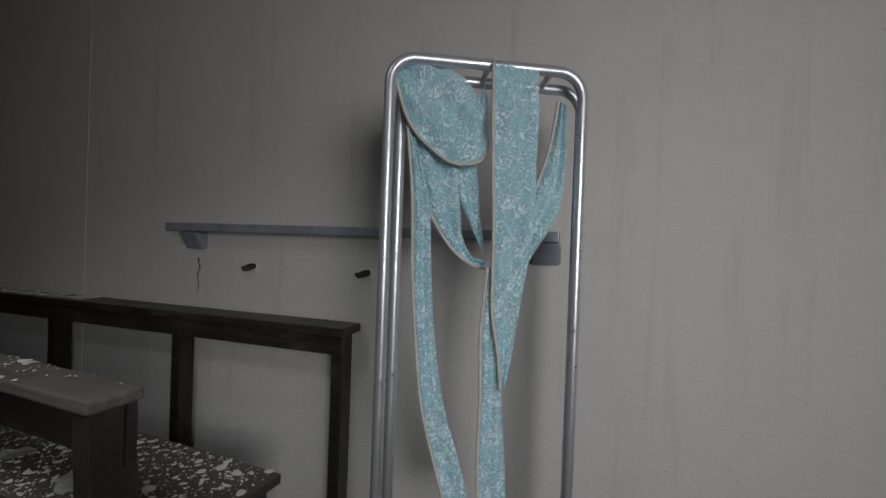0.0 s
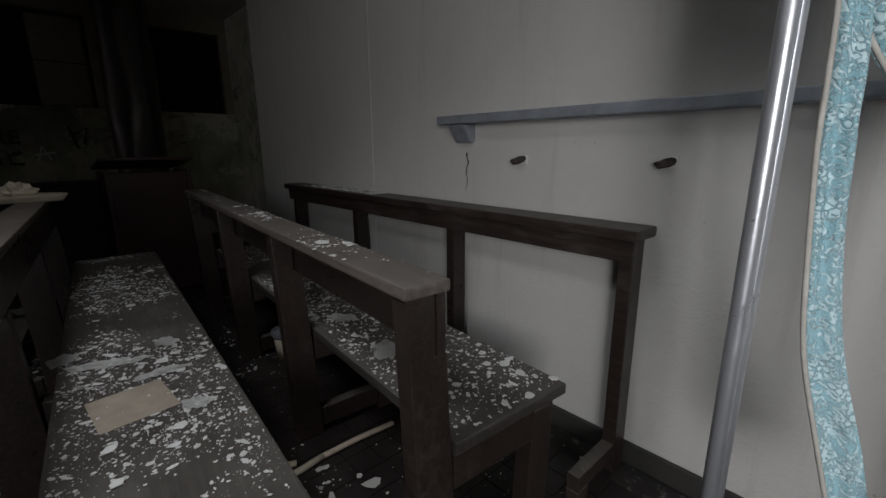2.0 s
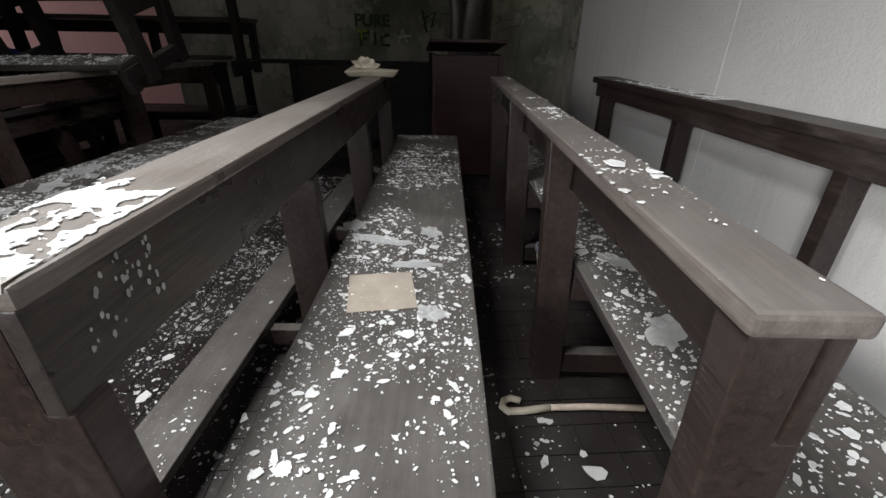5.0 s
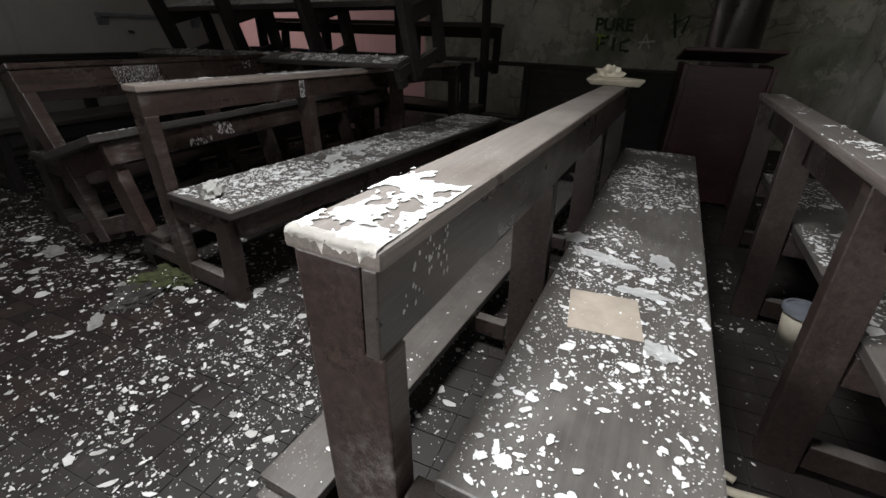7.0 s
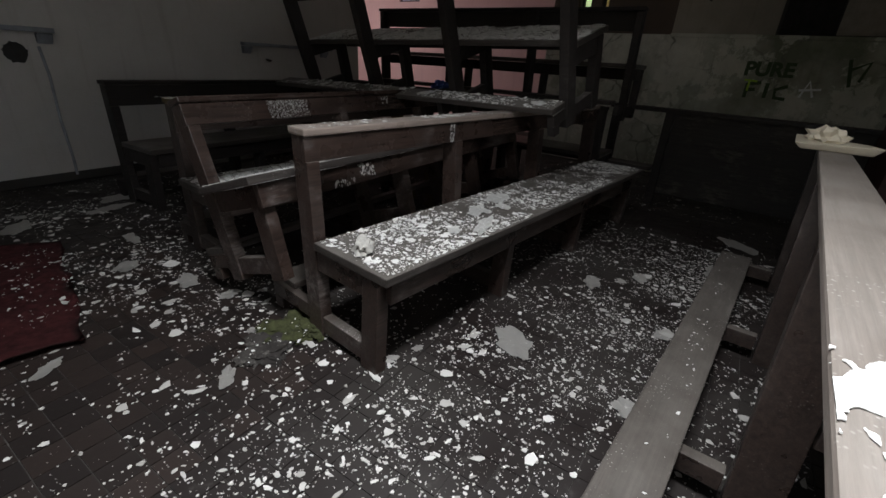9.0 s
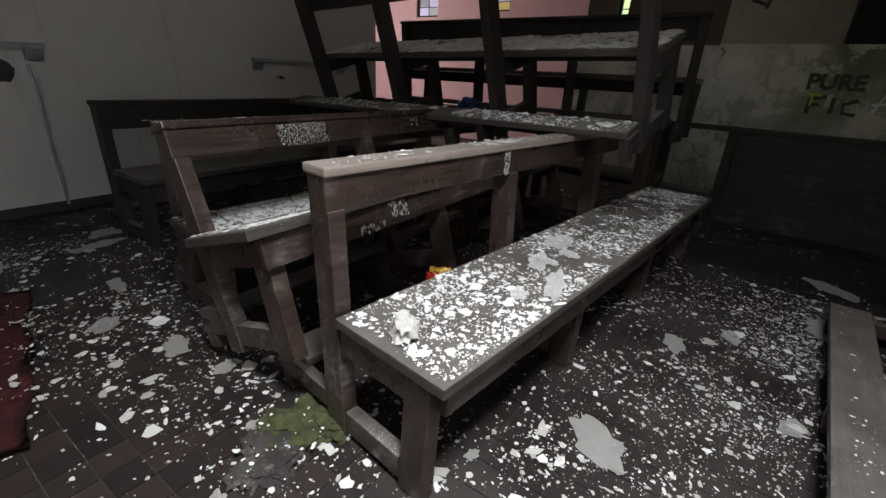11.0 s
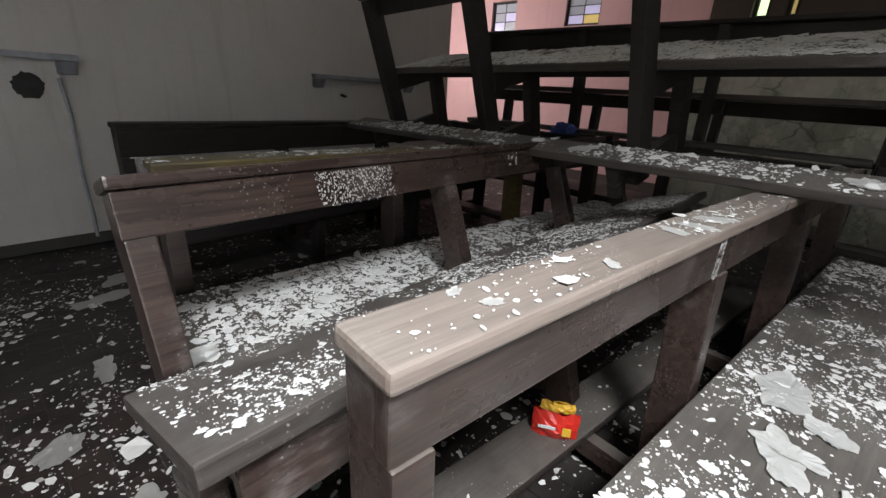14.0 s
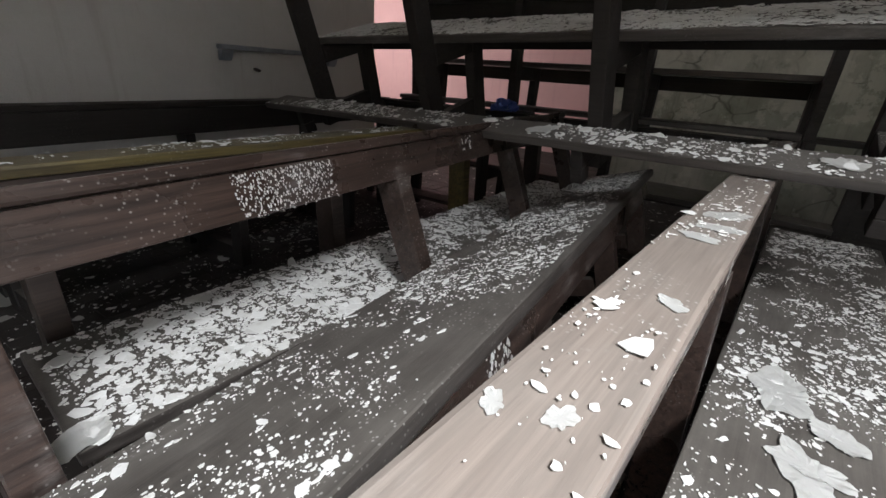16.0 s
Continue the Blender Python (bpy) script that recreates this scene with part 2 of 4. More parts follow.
def lace_material():
    """Turquoise lace: pale raised flowers and scrolls on an open net that lets the wall show."""
    n = Nodes("turquoise_lace", 0.75)
    uv = n.tree.nodes.new("ShaderNodeTexCoord").outputs["UV"]
    bloom = n.ramp(n.voronoi(17, "F1", uv), 0.46, 0.30)
    petals = n.ramp(n.voronoi(95, "DISTANCE_TO_EDGE", uv), 0.05, 0.14)
    scroll = n.ramp(n.noise(62, 3, 0.5, uv, 2.2), 0.50, 0.57)
    raised = n.math("MAXIMUM", n.math("MULTIPLY", bloom, petals), scroll)
    net = n.ramp(n.voronoi(420, "DISTANCE_TO_EDGE", uv), 0.06, 0.12, 0.9, 0.25)
    base = n.mix(raised, (0.35, 0.62, 0.71), (0.66, 0.86, 0.91))
    n.link(n.math("MAXIMUM", raised, n.math("ADD", net, 0.45)), n.bsdf.inputs["Alpha"])
    return n.done(base, None, raised, 0.8, 0.006)


LACE = lace_material()
HEM = plain("dirty_white_hem_tape", (0.60, 0.57, 0.52), 0.8, 0, 0.3, 30)


# ---- mesh helpers ----
def part(name, bm, material, parent=None, label="", smooth=False):
    """One mesh object from a bmesh, under a thing or a part."""
    mesh = bpy.data.meshes.new(name)
    if smooth:
        for f in bm.faces:
            f.smooth = True
    bm.to_mesh(mesh)
    bm.free()
    mesh.materials.append(material)
    ob = new(name, mesh)
    if parent is not None:
        ob.parent = parent
    if label:
        ob["label"] = label
    return ob


def hull_box(corners, bevel=0.004):
    """A board from its 8 corners (four below, four above), with eased edges."""
    bm = bmesh.new()
    v = [bm.verts.new(c) for c in corners]
    for f in ((3, 2, 1, 0), (4, 5, 6, 7), (0, 1, 5, 4), (1, 2, 6, 5), (2, 3, 7, 6), (3, 0, 4, 7)):
        bm.faces.new([v[i] for i in f])
    bmesh.ops.recalc_face_normals(bm, faces=bm.faces)
    if bevel:
        bmesh.ops.bevel(bm, geom=bm.edges[:], offset=bevel, segments=2, profile=0.6, affect="EDGES", clamp_overlap=True)
    return bm


def board(x0, x1, y0, y1, z0, z1, bevel=0.004):
    return hull_box([(x0, y0, z0), (x1, y0, z0), (x1, y1, z0), (x0, y1, z0), (x0, y0, z1), (x1, y0, z1), (x1, y1, z1), (x0, y1, z1)], bevel)


def slanted(x0, x1, ya, yb, za, yc, yd, zb, bevel=0.004):
    """An upright board whose foot spans ya..yb at za and whose head spans yc..yd at zb."""
    return hull_box([(x0, ya, za), (x1, ya, za), (x1, yb, za), (x0, yb, za), (x0, yc, zb), (x1, yc, zb), (x1, yd, zb), (x0, yd, zb)], bevel)


def tube(points, radius, sides=12, closed=False):
    """A round bar along a row of points."""
    bm, rings, count = bmesh.new(), [], len(points)
    pts = [Vector(p) for p in points]
    side = None
    for i, p in enumerate(pts):
        way = (pts[min(i + 1, count - 1)] - pts[max(i - 1, 0)]).normalized()
        if side is None:
            side = way.orthogonal().normalized()
        side = (side - way * side.dot(way)).normalized()
        up = way.cross(side)
        r = radius[i] if isinstance(radius, (list, tuple)) else radius
        rings.append([bm.verts.new(p + (side * math.cos(a) + up * math.sin(a)) * r) for a in (2 * math.pi * k / sides for k in range(sides))])
    for a, b in zip(rings, rings[1:]):
        for k in range(sides):
            bm.faces.new((a[k], a[(k + 1) % sides], b[(k + 1) % sides], b[k]))
    for ring in (rings[0][::-1], rings[-1]):
        bm.faces.new(ring)
    bmesh.ops.recalc_face_normals(bm, faces=bm.faces)
    return bm


def empty(name, m, label, category, group="", kind=""):
    ob = tagged(new(name), label, category, group, kind)
    ob.matrix_world = m
    return ob


def structure(name, bm, material, label=""):
    ob = part(name, bm, material)
    return tagged(ob, label, "", "", "structure")


# ---- room: floor, walls, ceiling ----
WEST, EAST, NORTH, SOUTH, HIGH = -7.0, 1.6, 1.28, -5.29, 2.8
structure("floor", board(-9.6, 1.9, -8.8, 2.4, -0.2, -0.006, 0), DIRT, "dark gritty tiled floor strewn with paint chips")
# Ceiling out of view; its square hole is added around the overhead fill lamp
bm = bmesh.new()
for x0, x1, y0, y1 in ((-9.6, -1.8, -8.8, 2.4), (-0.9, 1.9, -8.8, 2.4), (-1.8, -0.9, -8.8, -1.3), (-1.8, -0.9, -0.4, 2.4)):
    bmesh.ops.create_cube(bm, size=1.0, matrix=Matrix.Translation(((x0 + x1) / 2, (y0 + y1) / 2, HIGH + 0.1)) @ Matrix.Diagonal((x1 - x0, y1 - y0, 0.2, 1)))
structure("ceiling", bm, CEILING, "pale peeling ceiling, unseen, with an opening added for the lamp")
structure("wall_north", board(-4.35, EAST, NORTH, NORTH + 0.2, 0, HIGH, 0), WALL, "stained cream plaster wall with a vertical seam")
structure("wall_north_recess", board(-9.4, -4.35, 1.95, 2.15, 0, HIGH, 0), WALL_LOW, "damp shaded plaster wall in the far corner")
structure("wall_south", board(-5.75, EAST, SOUTH - 0.2, SOUTH, 0, HIGH, 0), WALL, "stained cream plaster wall with broken rails")


def wall_with_openings(name, x0, x1, y0, y1, z0, z1, openings, material, label):
    """A wall along y, from x0 to x1 thick, with rectangular holes (ya, yb, za, zb) sorted by ya."""
    bm = bmesh.new()

    def block(ya, yb, za, zb):
        if yb - ya > 1e-4 and zb - za > 1e-4:
            c = [bm.verts.new(p) for p in ((x0, ya, za), (x1, ya, za), (x1, yb, za), (x0, yb, za), (x0, ya, zb), (x1, ya, zb), (x1, yb, zb), (x0, yb, zb))]
            for f in ((3, 2, 1, 0), (4, 5, 6, 7), (0, 1, 5, 4), (1, 2, 6, 5), (2, 3, 7, 6), (3, 0, 4, 7)):
                bm.faces.new([c[i] for i in f])

    y = y0
    for ya, yb, za, zb in openings:
        block(y, ya, z0, z1)
        block(ya, yb, z0, za)
        block(ya, yb, zb, z1)
        y = yb
    block(y, y1, z0, z1)
    return structure(name, bm, material, label)


# East wall stays out of view; its window opening is assumed for the lamp
wall_with_openings("wall_east", EAST, EAST + 0.2, SOUTH, NORTH + 0.2, 0, HIGH, [(-3.0, -1.0, 0.85, 2.4)], WALL, "unseen plaster wall with an assumed wide window opening")
wall_with_openings("wall_west", WEST - 0.25, WEST, -1.52, 1.95, 1.585, HIGH, [(-0.53, 0.47, 1.585, 2.6), (0.78, 1.86, 1.585, 2.6)], WALL_WEST, "damp beige plaster wall with dark-paned windows")
structure("wall_west_base", board(WEST - 0.25, WEST + 0.05, -3.0, 1.95, 0, 1.585, 0.01), WALL_LOW, "greenish bare render below a ledge, with graffiti")
wall_with_openings("wall_west_panel", WEST - 0.25, WEST - 0.03, -3.0, -1.52, 1.585, HIGH, [(-2.66, -2.52, 1.75, 2.6), (-2.40, -2.30, 1.75, 2.6)], BROWN_WALL, "dark brown wall with narrow stained-glass windows")
wall_with_openings("wall_annex", -9.0, -8.8, -8.6, -2.9, 0, HIGH, [(-7.05, -6.53, 2.2, 2.7), (-5.57, -4.98, 2.25, 2.7)], PINK, "pink painted wall with small leaded windows")
structure("wall_annex_south", board(-9.0, -5.55, -8.8, -8.6, 0, HIGH, 0), PINK)
structure("wall_annex_return", board(-5.75, -5.55, -8.6, SOUTH - 0.2, 0, HIGH, 0), PINK)
structure("wall_annex_north", board(-8.8, WEST - 0.25, -3.0, -2.9, 0, HIGH, 0), BROWN_WALL)
# Near-black slab added out of view behind the openings
structure("wall_backing", board(-9.6, -9.2, -8.8, 2.4, 0, HIGH, 0), NEAR_BLACK)
structure("baseboard", board(-4.35, EAST, NORTH - 0.018, NORTH - 0.002, 0, 0.085), SKIRT, "black painted skirting")
structure("baseboard_south", board(-5.75, EAST, SOUTH + 0.002, SOUTH + 0.018, 0, 0.075), SKIRT, "black painted skirting")
structure("trim_seam", board(-2.642, -2.628, NORTH - 0.004, NORTH - 0.0005, 0.085, HIGH, 0.001), WALL, "raised vertical seam of a wall board")
structure("trim_ledge", board(WEST - 0.02, WEST + 0.08, -1.52, 1.95, 1.56, 1.60, 0.008), WALL_LOW, "worn ledge on the wall")

# ---- windows ----
def window(name, x, ya, yb, za, zb, panes, label):
    """A framed window in an opening of a wall along y; panes: rows of columns of materials."""
    ob = tagged(empty(name, pose(x, ya, za), label, "window"), kind="structure")
    w, h, t = yb - ya, zb - za, 0.03
    part("window_frame", board(-0.03, 0.03, 0, t, 0, h), BLACK, ob)
    part("window_frame", board(-0.03, 0.03, w - t, w, 0, h), BLACK, ob)
    part("window_frame", board(-0.03, 0.03, t, w - t, 0, t), BLACK, ob)
    part("window_frame", board(-0.03, 0.03, t, w - t, h - t, h), BLACK, ob)
    rows, cols = len(panes), len(panes[0])
    for r, row in enumerate(panes):
        for c, m in enumerate(row):
            y0, y1 = t + (w - 2 * t) * c / cols, t + (w - 2 * t) * (c + 1) / cols
            z0, z1 = t + (h - 2 * t) * r / rows, t + (h - 2 * t) * (r + 1) / rows
            part("pane", board(-0.004, 0.004, y0 + 0.006, y1 - 0.006, z0 + 0.006, z1 - 0.006, 0.001), m, ob)
            if c:
                part("glazing_bar", board(-0.012, 0.012, y0 - 0.006, y0 + 0.006, z0, z1, 0.002), BLACK, ob)
            if r:
                part("glazing_bar", board(-0.014, 0.014, y0 + 0.006, y1 - 0.006, z0 - 0.006, z0 + 0.006, 0.002), BLACK, ob)
    return ob


# Near-black panes fill these two openings, but for one pale column
window("window_1", WEST - 0.13, -0.53, 0.47, 1.585, 2.6, [[NEAR_BLACK, SHUTTER]] * 2, "window with near-black panes and one pale shutter")
window("window_2", WEST - 0.13, 0.78, 1.86, 1.585, 2.6, [[NEAR_BLACK, NEAR_BLACK]] * 2, "window with near-black panes and a thin frame")
window("window_3", WEST - 0.14, -2.66, -2.52, 1.75, 2.6, [[GLASS_LIME], [GLASS_LIME], [GLASS_BLUE], [GLASS_BLUE]], "narrow glowing stained-glass window, lime and pale blue")
window("window_4", WEST - 0.14, -2.40, -2.30, 1.75, 2.6, [[GLASS_AMBER], [GLASS_AMBER], [GLASS_LIME], [GLASS_AMBER]], "narrow dim amber stained-glass window")
window("window_5", -8.87, -7.05, -6.53, 2.2, 2.7, [[GLASS_LILAC, GLASS_GREY], [GLASS_GREY, GLASS_LILAC], [GLASS_GREY, GLASS_GREY]], "small leaded window with lilac and grey panes")
window("window_6", -8.87, -5.57, -4.98, 2.25, 2.7, [[GLASS_LILAC, GLASS_AMBER], [GLASS_GREY, GLASS_LILAC], [GLASS_GREY, GLASS_GREY]], "small leaded window with mixed coloured panes")


# ---- paint chips ----
def chips(name, count, place, size, material, label, seed, big=0.04, thick=0.0012):
    """Many small curled paint chips in one mesh. place(rng): x, y, z of a chip, or None to skip."""
    rng, verts, faces = random.Random(seed), [], []
    for _ in range(count):
        p = place(rng)
        if p is None:
            continue
        s = min(size * math.exp(rng.gauss(-0.95, 0.8)), size * 4.5)
        sides, turn, squash = rng.randint(5, 8), rng.random() * 6.3, 0.3 + 0.65 * rng.random()
        tilt, curl, lift = rng.uniform(-0.12, 0.12), rng.uniform(0, 0.25) * s, rng.random() * 0.002
        start, low, high = len(verts), [], []
        for k in range(sides):
            a = 2 * math.pi * (k + rng.uniform(-0.3, 0.3)) / sides
            r = s * rng.uniform(0.6, 1.15)
            dx, dy = r * math.cos(a), r * squash * math.sin(a)
            x, y = dx * math.cos(turn) - dy * math.sin(turn), dx * math.sin(turn) + dy * math.cos(turn)
            z = p[2] + lift + abs(tilt * dx) * 0.5 + curl * (dx / s) ** 2 * 0.5
            high.append((p[0] + x, p[1] + y, z + thick))
            low.append((p[0] + x, p[1] + y, z))
        verts += high + low
        faces.append(tuple(range(start, start + sides)))
        for k in range(sides):
            faces.append((start + sides + k, start + sides + (k + 1) % sides, start + (k + 1) % sides, start + k))
    mesh = bpy.data.meshes.new(name)
    mesh.from_pydata(verts, [], faces)
    mesh.materials.append(material)
    return tagged(new(name, mesh), label, "paint chips", "", "stuff")


def patchy(x, y, scale, offset):
    return noise.fractal(Vector((x * scale + offset, y * scale - offset, offset * 0.37)), 0.8, 2.1, 4)


# ---- pews ----
def prism(x0, x1, profile, bevel=0.004):
    """A board from x0 to x1 whose side view is a row of (y, z) corners."""
    bm = bmesh.new()
    near, far = [bm.verts.new((x0, y, z)) for y, z in profile], [bm.verts.new((x1, y, z)) for y, z in profile]
    bm.faces.new(near)
    bm.faces.new(far[::-1])
    for k in range(len(profile)):
        j = (k + 1) % len(profile)
        bm.faces.new((near[k], far[k], far[j], near[j]))
    bmesh.ops.recalc_face_normals(bm, faces=bm.faces)
    bmesh.ops.bevel(bm, geom=bm.edges[:], offset=bevel, segments=2, profile=0.6, affect="EDGES", clamp_overlap=True)
    return bm


def plank(u0, u1, v0, v1, w0, w1, z0, z1, bevel=0.004):
    """A board along x that spans v0..v0+w0 across at its near end and v1..v1+w1 at its far end."""
    return hull_box([(u, v, z) for z in (z0, z1) for u, v in ((u0, v0), (u1, v1), (u1, v1 + w1), (u0, v0 + w0))], bevel)


def pew(m, length=2.72, label="", wood_main=WOOD, cap_wood=None, seat_wood=WOOD_SEAT, cap_v=0.45, seat_depth=0.43, end_wood=None, inset=0.0, kneel=True, drop=0.142, shift=0.0, cap_w=0.118, cap_z=0.876, kneel_u=(0.08, None), kneel_v=(0.085, 0.085), skew=0.0, kneel_wood=None, cap_far=None, odd_wood=None, post_wood=None):
    """A pew with its origin at the floor under its near front seat corner: x along it, y from seat front to back.
    skew: by how much its back runs out of line with the seat at the far end."""
    ob = empty("pew", m, label, "pew", "church pews")
    cap_wood, end_wood, post_wood = cap_wood or wood_main, end_wood or wood_main, post_wood or wood_main
    under = cap_z - 0.030
    part("seat", board(0, length, 0, seat_depth, 0.426, 0.46, 0.006), seat_wood, ob)
    part("apron", board(0.05, length - 0.05, 0.03, 0.056, 0.325, 0.424), end_wood, ob)
    part("top_cap", plank(inset - 0.006, length + 0.012, cap_v, cap_v + skew, cap_w, cap_far or cap_w, under + 0.002, cap_z, 0.007), cap_wood, ob)
    part("back_board", plank(inset, length, cap_v + 0.01, cap_v + 0.01 + skew, 0.024, 0.024, under - drop, under, 0.003), wood_main, ob)
    for i in range(4):
        u = inset + 0.03 + (length - 0.06 - inset) * i / 3 + (shift if i in (1, 2) else 0)
        a, b = u - 0.028, u + 0.028
        inner = end_wood if i == 0 else odd_wood if odd_wood and i == 2 else post_wood
        step, cv = under - drop, cap_v + skew * u / length
        deep = cap_w + ((cap_far or cap_w) - cap_w) * u / length
        part("back_post", prism(a, b, [(cv - 0.03, 0), (cv + 0.005, step), (cv + 0.037, step), (cv + 0.037, under), (cv + deep - 0.008, under), (cv + deep - 0.045, 0)]), inner, ob)
        part("front_leg", slanted(a, b, 0.075, 0.165, 0, 0.058, 0.142, 0.424), inner, ob)
        part("seat_rail", board(a + 0.004, b - 0.004, 0.144, cv - 0.019, 0.33, 0.424), inner, ob)
        part("foot_rail", board(a + 0.004, b - 0.004, 0.167, cv - 0.032, 0.03, 0.11), inner, ob)
        if not kneel:
            continue
        kv = cap_v + kneel_v[0] + (kneel_v[1] - kneel_v[0]) * u / length
        part("kneeler_bracket", board(a + 0.006, b - 0.006, cv + deep - 0.03, kv + 0.15, 0.06, 0.128), post_wood, ob)
        part("kneeler_foot", slanted(a + 0.006, b - 0.006, kv + 0.075, kv + 0.14, 0, kv + 0.08, kv + 0.15, 0.058), post_wood, ob)
    if kneel:
        part("kneeler", plank(kneel_u[0], kneel_u[1] or length, cap_v + kneel_v[0], cap_v + kneel_v[1], 0.16, 0.16, 0.13, 0.162, 0.006), kneel_wood or seat_wood, ob)
    return ob


PEW_B = pose(-1.08, 0.89, 0, 0, 0, 175.7)
PEW_C = pose(-1.19, 0.14, 0, 0, 0, 175.9)
PEW_D = pose(-1.908, -1.466, 0, 0, 0, 172.8)
PEW_E = pose(-1.863, -2.133, 0.697, 0, 0, 180.65) @ pose(0, 0, 0, -18.0, -0.06, 0) @ pose(0, 0, -0.46)
PEW_Y = pose(-2.03, -2.69, 0, 0, 0, 175)
PEW_H = pose(-2.30, -3.92, 0, 0, 0, 181.5)
PEW_G = pose(-3.391, -1.464, 0.941, 0, 0, -95.15) @ pose(0, 0, 0, -15.4, 1.14, 0) @ pose(0, -0.62, -0.146)
PEW_L = pose(-5.35, -1.55, 0, 0, 0, -91)
PEW_K = pose(-5.55, -1.45, 0.76, 0, 0, -91)

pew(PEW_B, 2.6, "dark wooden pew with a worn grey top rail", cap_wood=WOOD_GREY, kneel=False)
# Back board and kneeler carry lit sheen as colour; inner posts stay dark wood
pew(PEW_C, 2.75, "dark wooden pew with a sheet of card on it", cap_v=0.49, cap_wood=WOOD_DULL, wood_main=WOOD_SCUFF_SHEEN, post_wood=WOOD, end_wood=WOOD_RED, inset=-0.035, cap_w=0.155, cap_far=0.115, skew=-0.03, kneel_v=(0.245, 0.17), kneel_u=(0.0, None), kneel_wood=WOOD_SCUFF_SHEEN)
pew(PEW_D, 2.72, "reddish worn wooden pew, its seat covered in white paint chips", wood_main=WOOD_RED, cap_wood=WOOD_CAP, inset=0.010, cap_v=0.45, cap_z=0.894, drop=0.094, cap_w=0.108, kneel_v=(0.225, 0.20), kneel_u=(0.04, None), kneel_wood=WOOD_SCUFF_SHEEN)
pew(PEW_E, 2.6, "wooden pew tipped backwards against the next one", wood_main=WOOD_RED, inset=0.07, drop=0.095, shift=0.10, cap_v=0.433, cap_z=0.856, cap_w=0.10, seat_depth=0.40)
pew(PEW_Y, 2.7, "dark wooden pew with a mossy yellow top rail", cap_wood=WOOD_YELLOW, wood_main=WOOD, inset=0.05, odd_wood=WOOD_YELLOW)
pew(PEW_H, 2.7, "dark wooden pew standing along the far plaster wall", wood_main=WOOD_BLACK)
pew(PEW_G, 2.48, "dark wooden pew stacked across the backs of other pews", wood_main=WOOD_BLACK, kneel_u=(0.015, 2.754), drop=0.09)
pew(PEW_L, 2.8, "near-black wooden pew standing under a stacked one", wood_main=WOOD_BLACK)
pew(PEW_K, 2.8, "near-black wooden pew stacked on top of another", wood_main=WOOD_BLACK)


def front_screen(m, length, label):
    """The front kneeling screen: a capped open frame with a kneeler."""
    ob = empty("kneeling_screen", m, label, "pew screen")
    part("top_cap", board(-0.02, length + 0.02, -0.075, 0.065, 0.86, 0.895, 0.008), WOOD, ob)
    part("apron", board(0.0, length, -0.05, -0.025, 0.785, 0.858), WOOD, ob)
    for u in (0.035, 0.85, 1.67, length - 0.03):
        part("post", slanted(u - 0.024, u + 0.024, -0.022, 0.055, 0, -0.022, 0.055, 0.858), WOOD, ob)
        part("kneeler_bracket", board(u - 0.022, u + 0.022, -0.26, -0.024, 0.06, 0.118), WOOD, ob)
        part("kneeler_foot", board(u - 0.022, u + 0.022, -0.26, -0.19, 0, 0.058), WOOD, ob)
    part("kneeler", board(0.45, length, -0.29, -0.10, 0.12, 0.15, 0.006), WOOD_SEAT, ob)
    return ob


front_screen(pose(-1.03, 1.20, 0, 0, 0, 180) @ pose(0, 0, 0, 0, 0, 0) @ Matrix.Diagonal((1, -1, 1, 1)), 2.52, "dark open wooden kneeling screen standing against the wall")


def panel_screen(m, length, label):
    """A low panelled screen before the far wall: cap, posts, one boarded bay, one open bay."""
    ob = empty("panelled_screen", m, label, "pew screen")
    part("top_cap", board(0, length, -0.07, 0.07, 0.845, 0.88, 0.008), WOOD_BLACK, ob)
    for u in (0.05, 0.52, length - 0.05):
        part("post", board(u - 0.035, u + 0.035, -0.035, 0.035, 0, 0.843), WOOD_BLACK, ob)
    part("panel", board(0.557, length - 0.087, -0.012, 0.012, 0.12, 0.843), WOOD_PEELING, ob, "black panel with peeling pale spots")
    part("rail", board(0.087, 0.483, -0.15, 0.03, 0.33, 0.365), WOOD_SEAT, ob)
    return ob


panel_screen(pose(-5.45, -1.65, 0, 0, 0, 86), 2.0, "blackened panelled wooden screen before the far wall")


def lectern(m):
    ob = empty("lectern", m, "dark maroon wooden lectern with a sloping top", "lectern")
    w, d = 0.56, 0.42
    part("side_panel", slanted(0, 0.03, 0, d, 0, 0.03, d, 0.98), WOOD_MAROON, ob)
    part("side_panel", slanted(w - 0.03, w, 0, d, 0, 0.03, d, 0.98), WOOD_MAROON, ob)
    part("front_panel", board(0.032, w - 0.032, d - 0.04, d - 0.01, 0.02, 0.97), WOOD_MAROON, ob)
    part("back_panel", slanted(0.032, w - 0.032, 0.01, 0.035, 0.0, 0.04, 0.065, 0.96), WOOD_MAROON, ob)
    top = hull_box([(-0.02, -0.03, 0.985), (w + 0.02, -0.03, 0.985), (w + 0.02, d + 0.02, 1.06), (-0.02, d + 0.02, 1.06),
                    (-0.02, -0.03, 1.01), (w + 0.02, -0.03, 1.01), (w + 0.02, d + 0.02, 1.085), (-0.02, d + 0.02, 1.085)], 0.006)
    part("top", top, WOOD_MAROON, ob)
    return ob


lectern(pose(-4.85, 0.72, 0, 0, 0, -88))


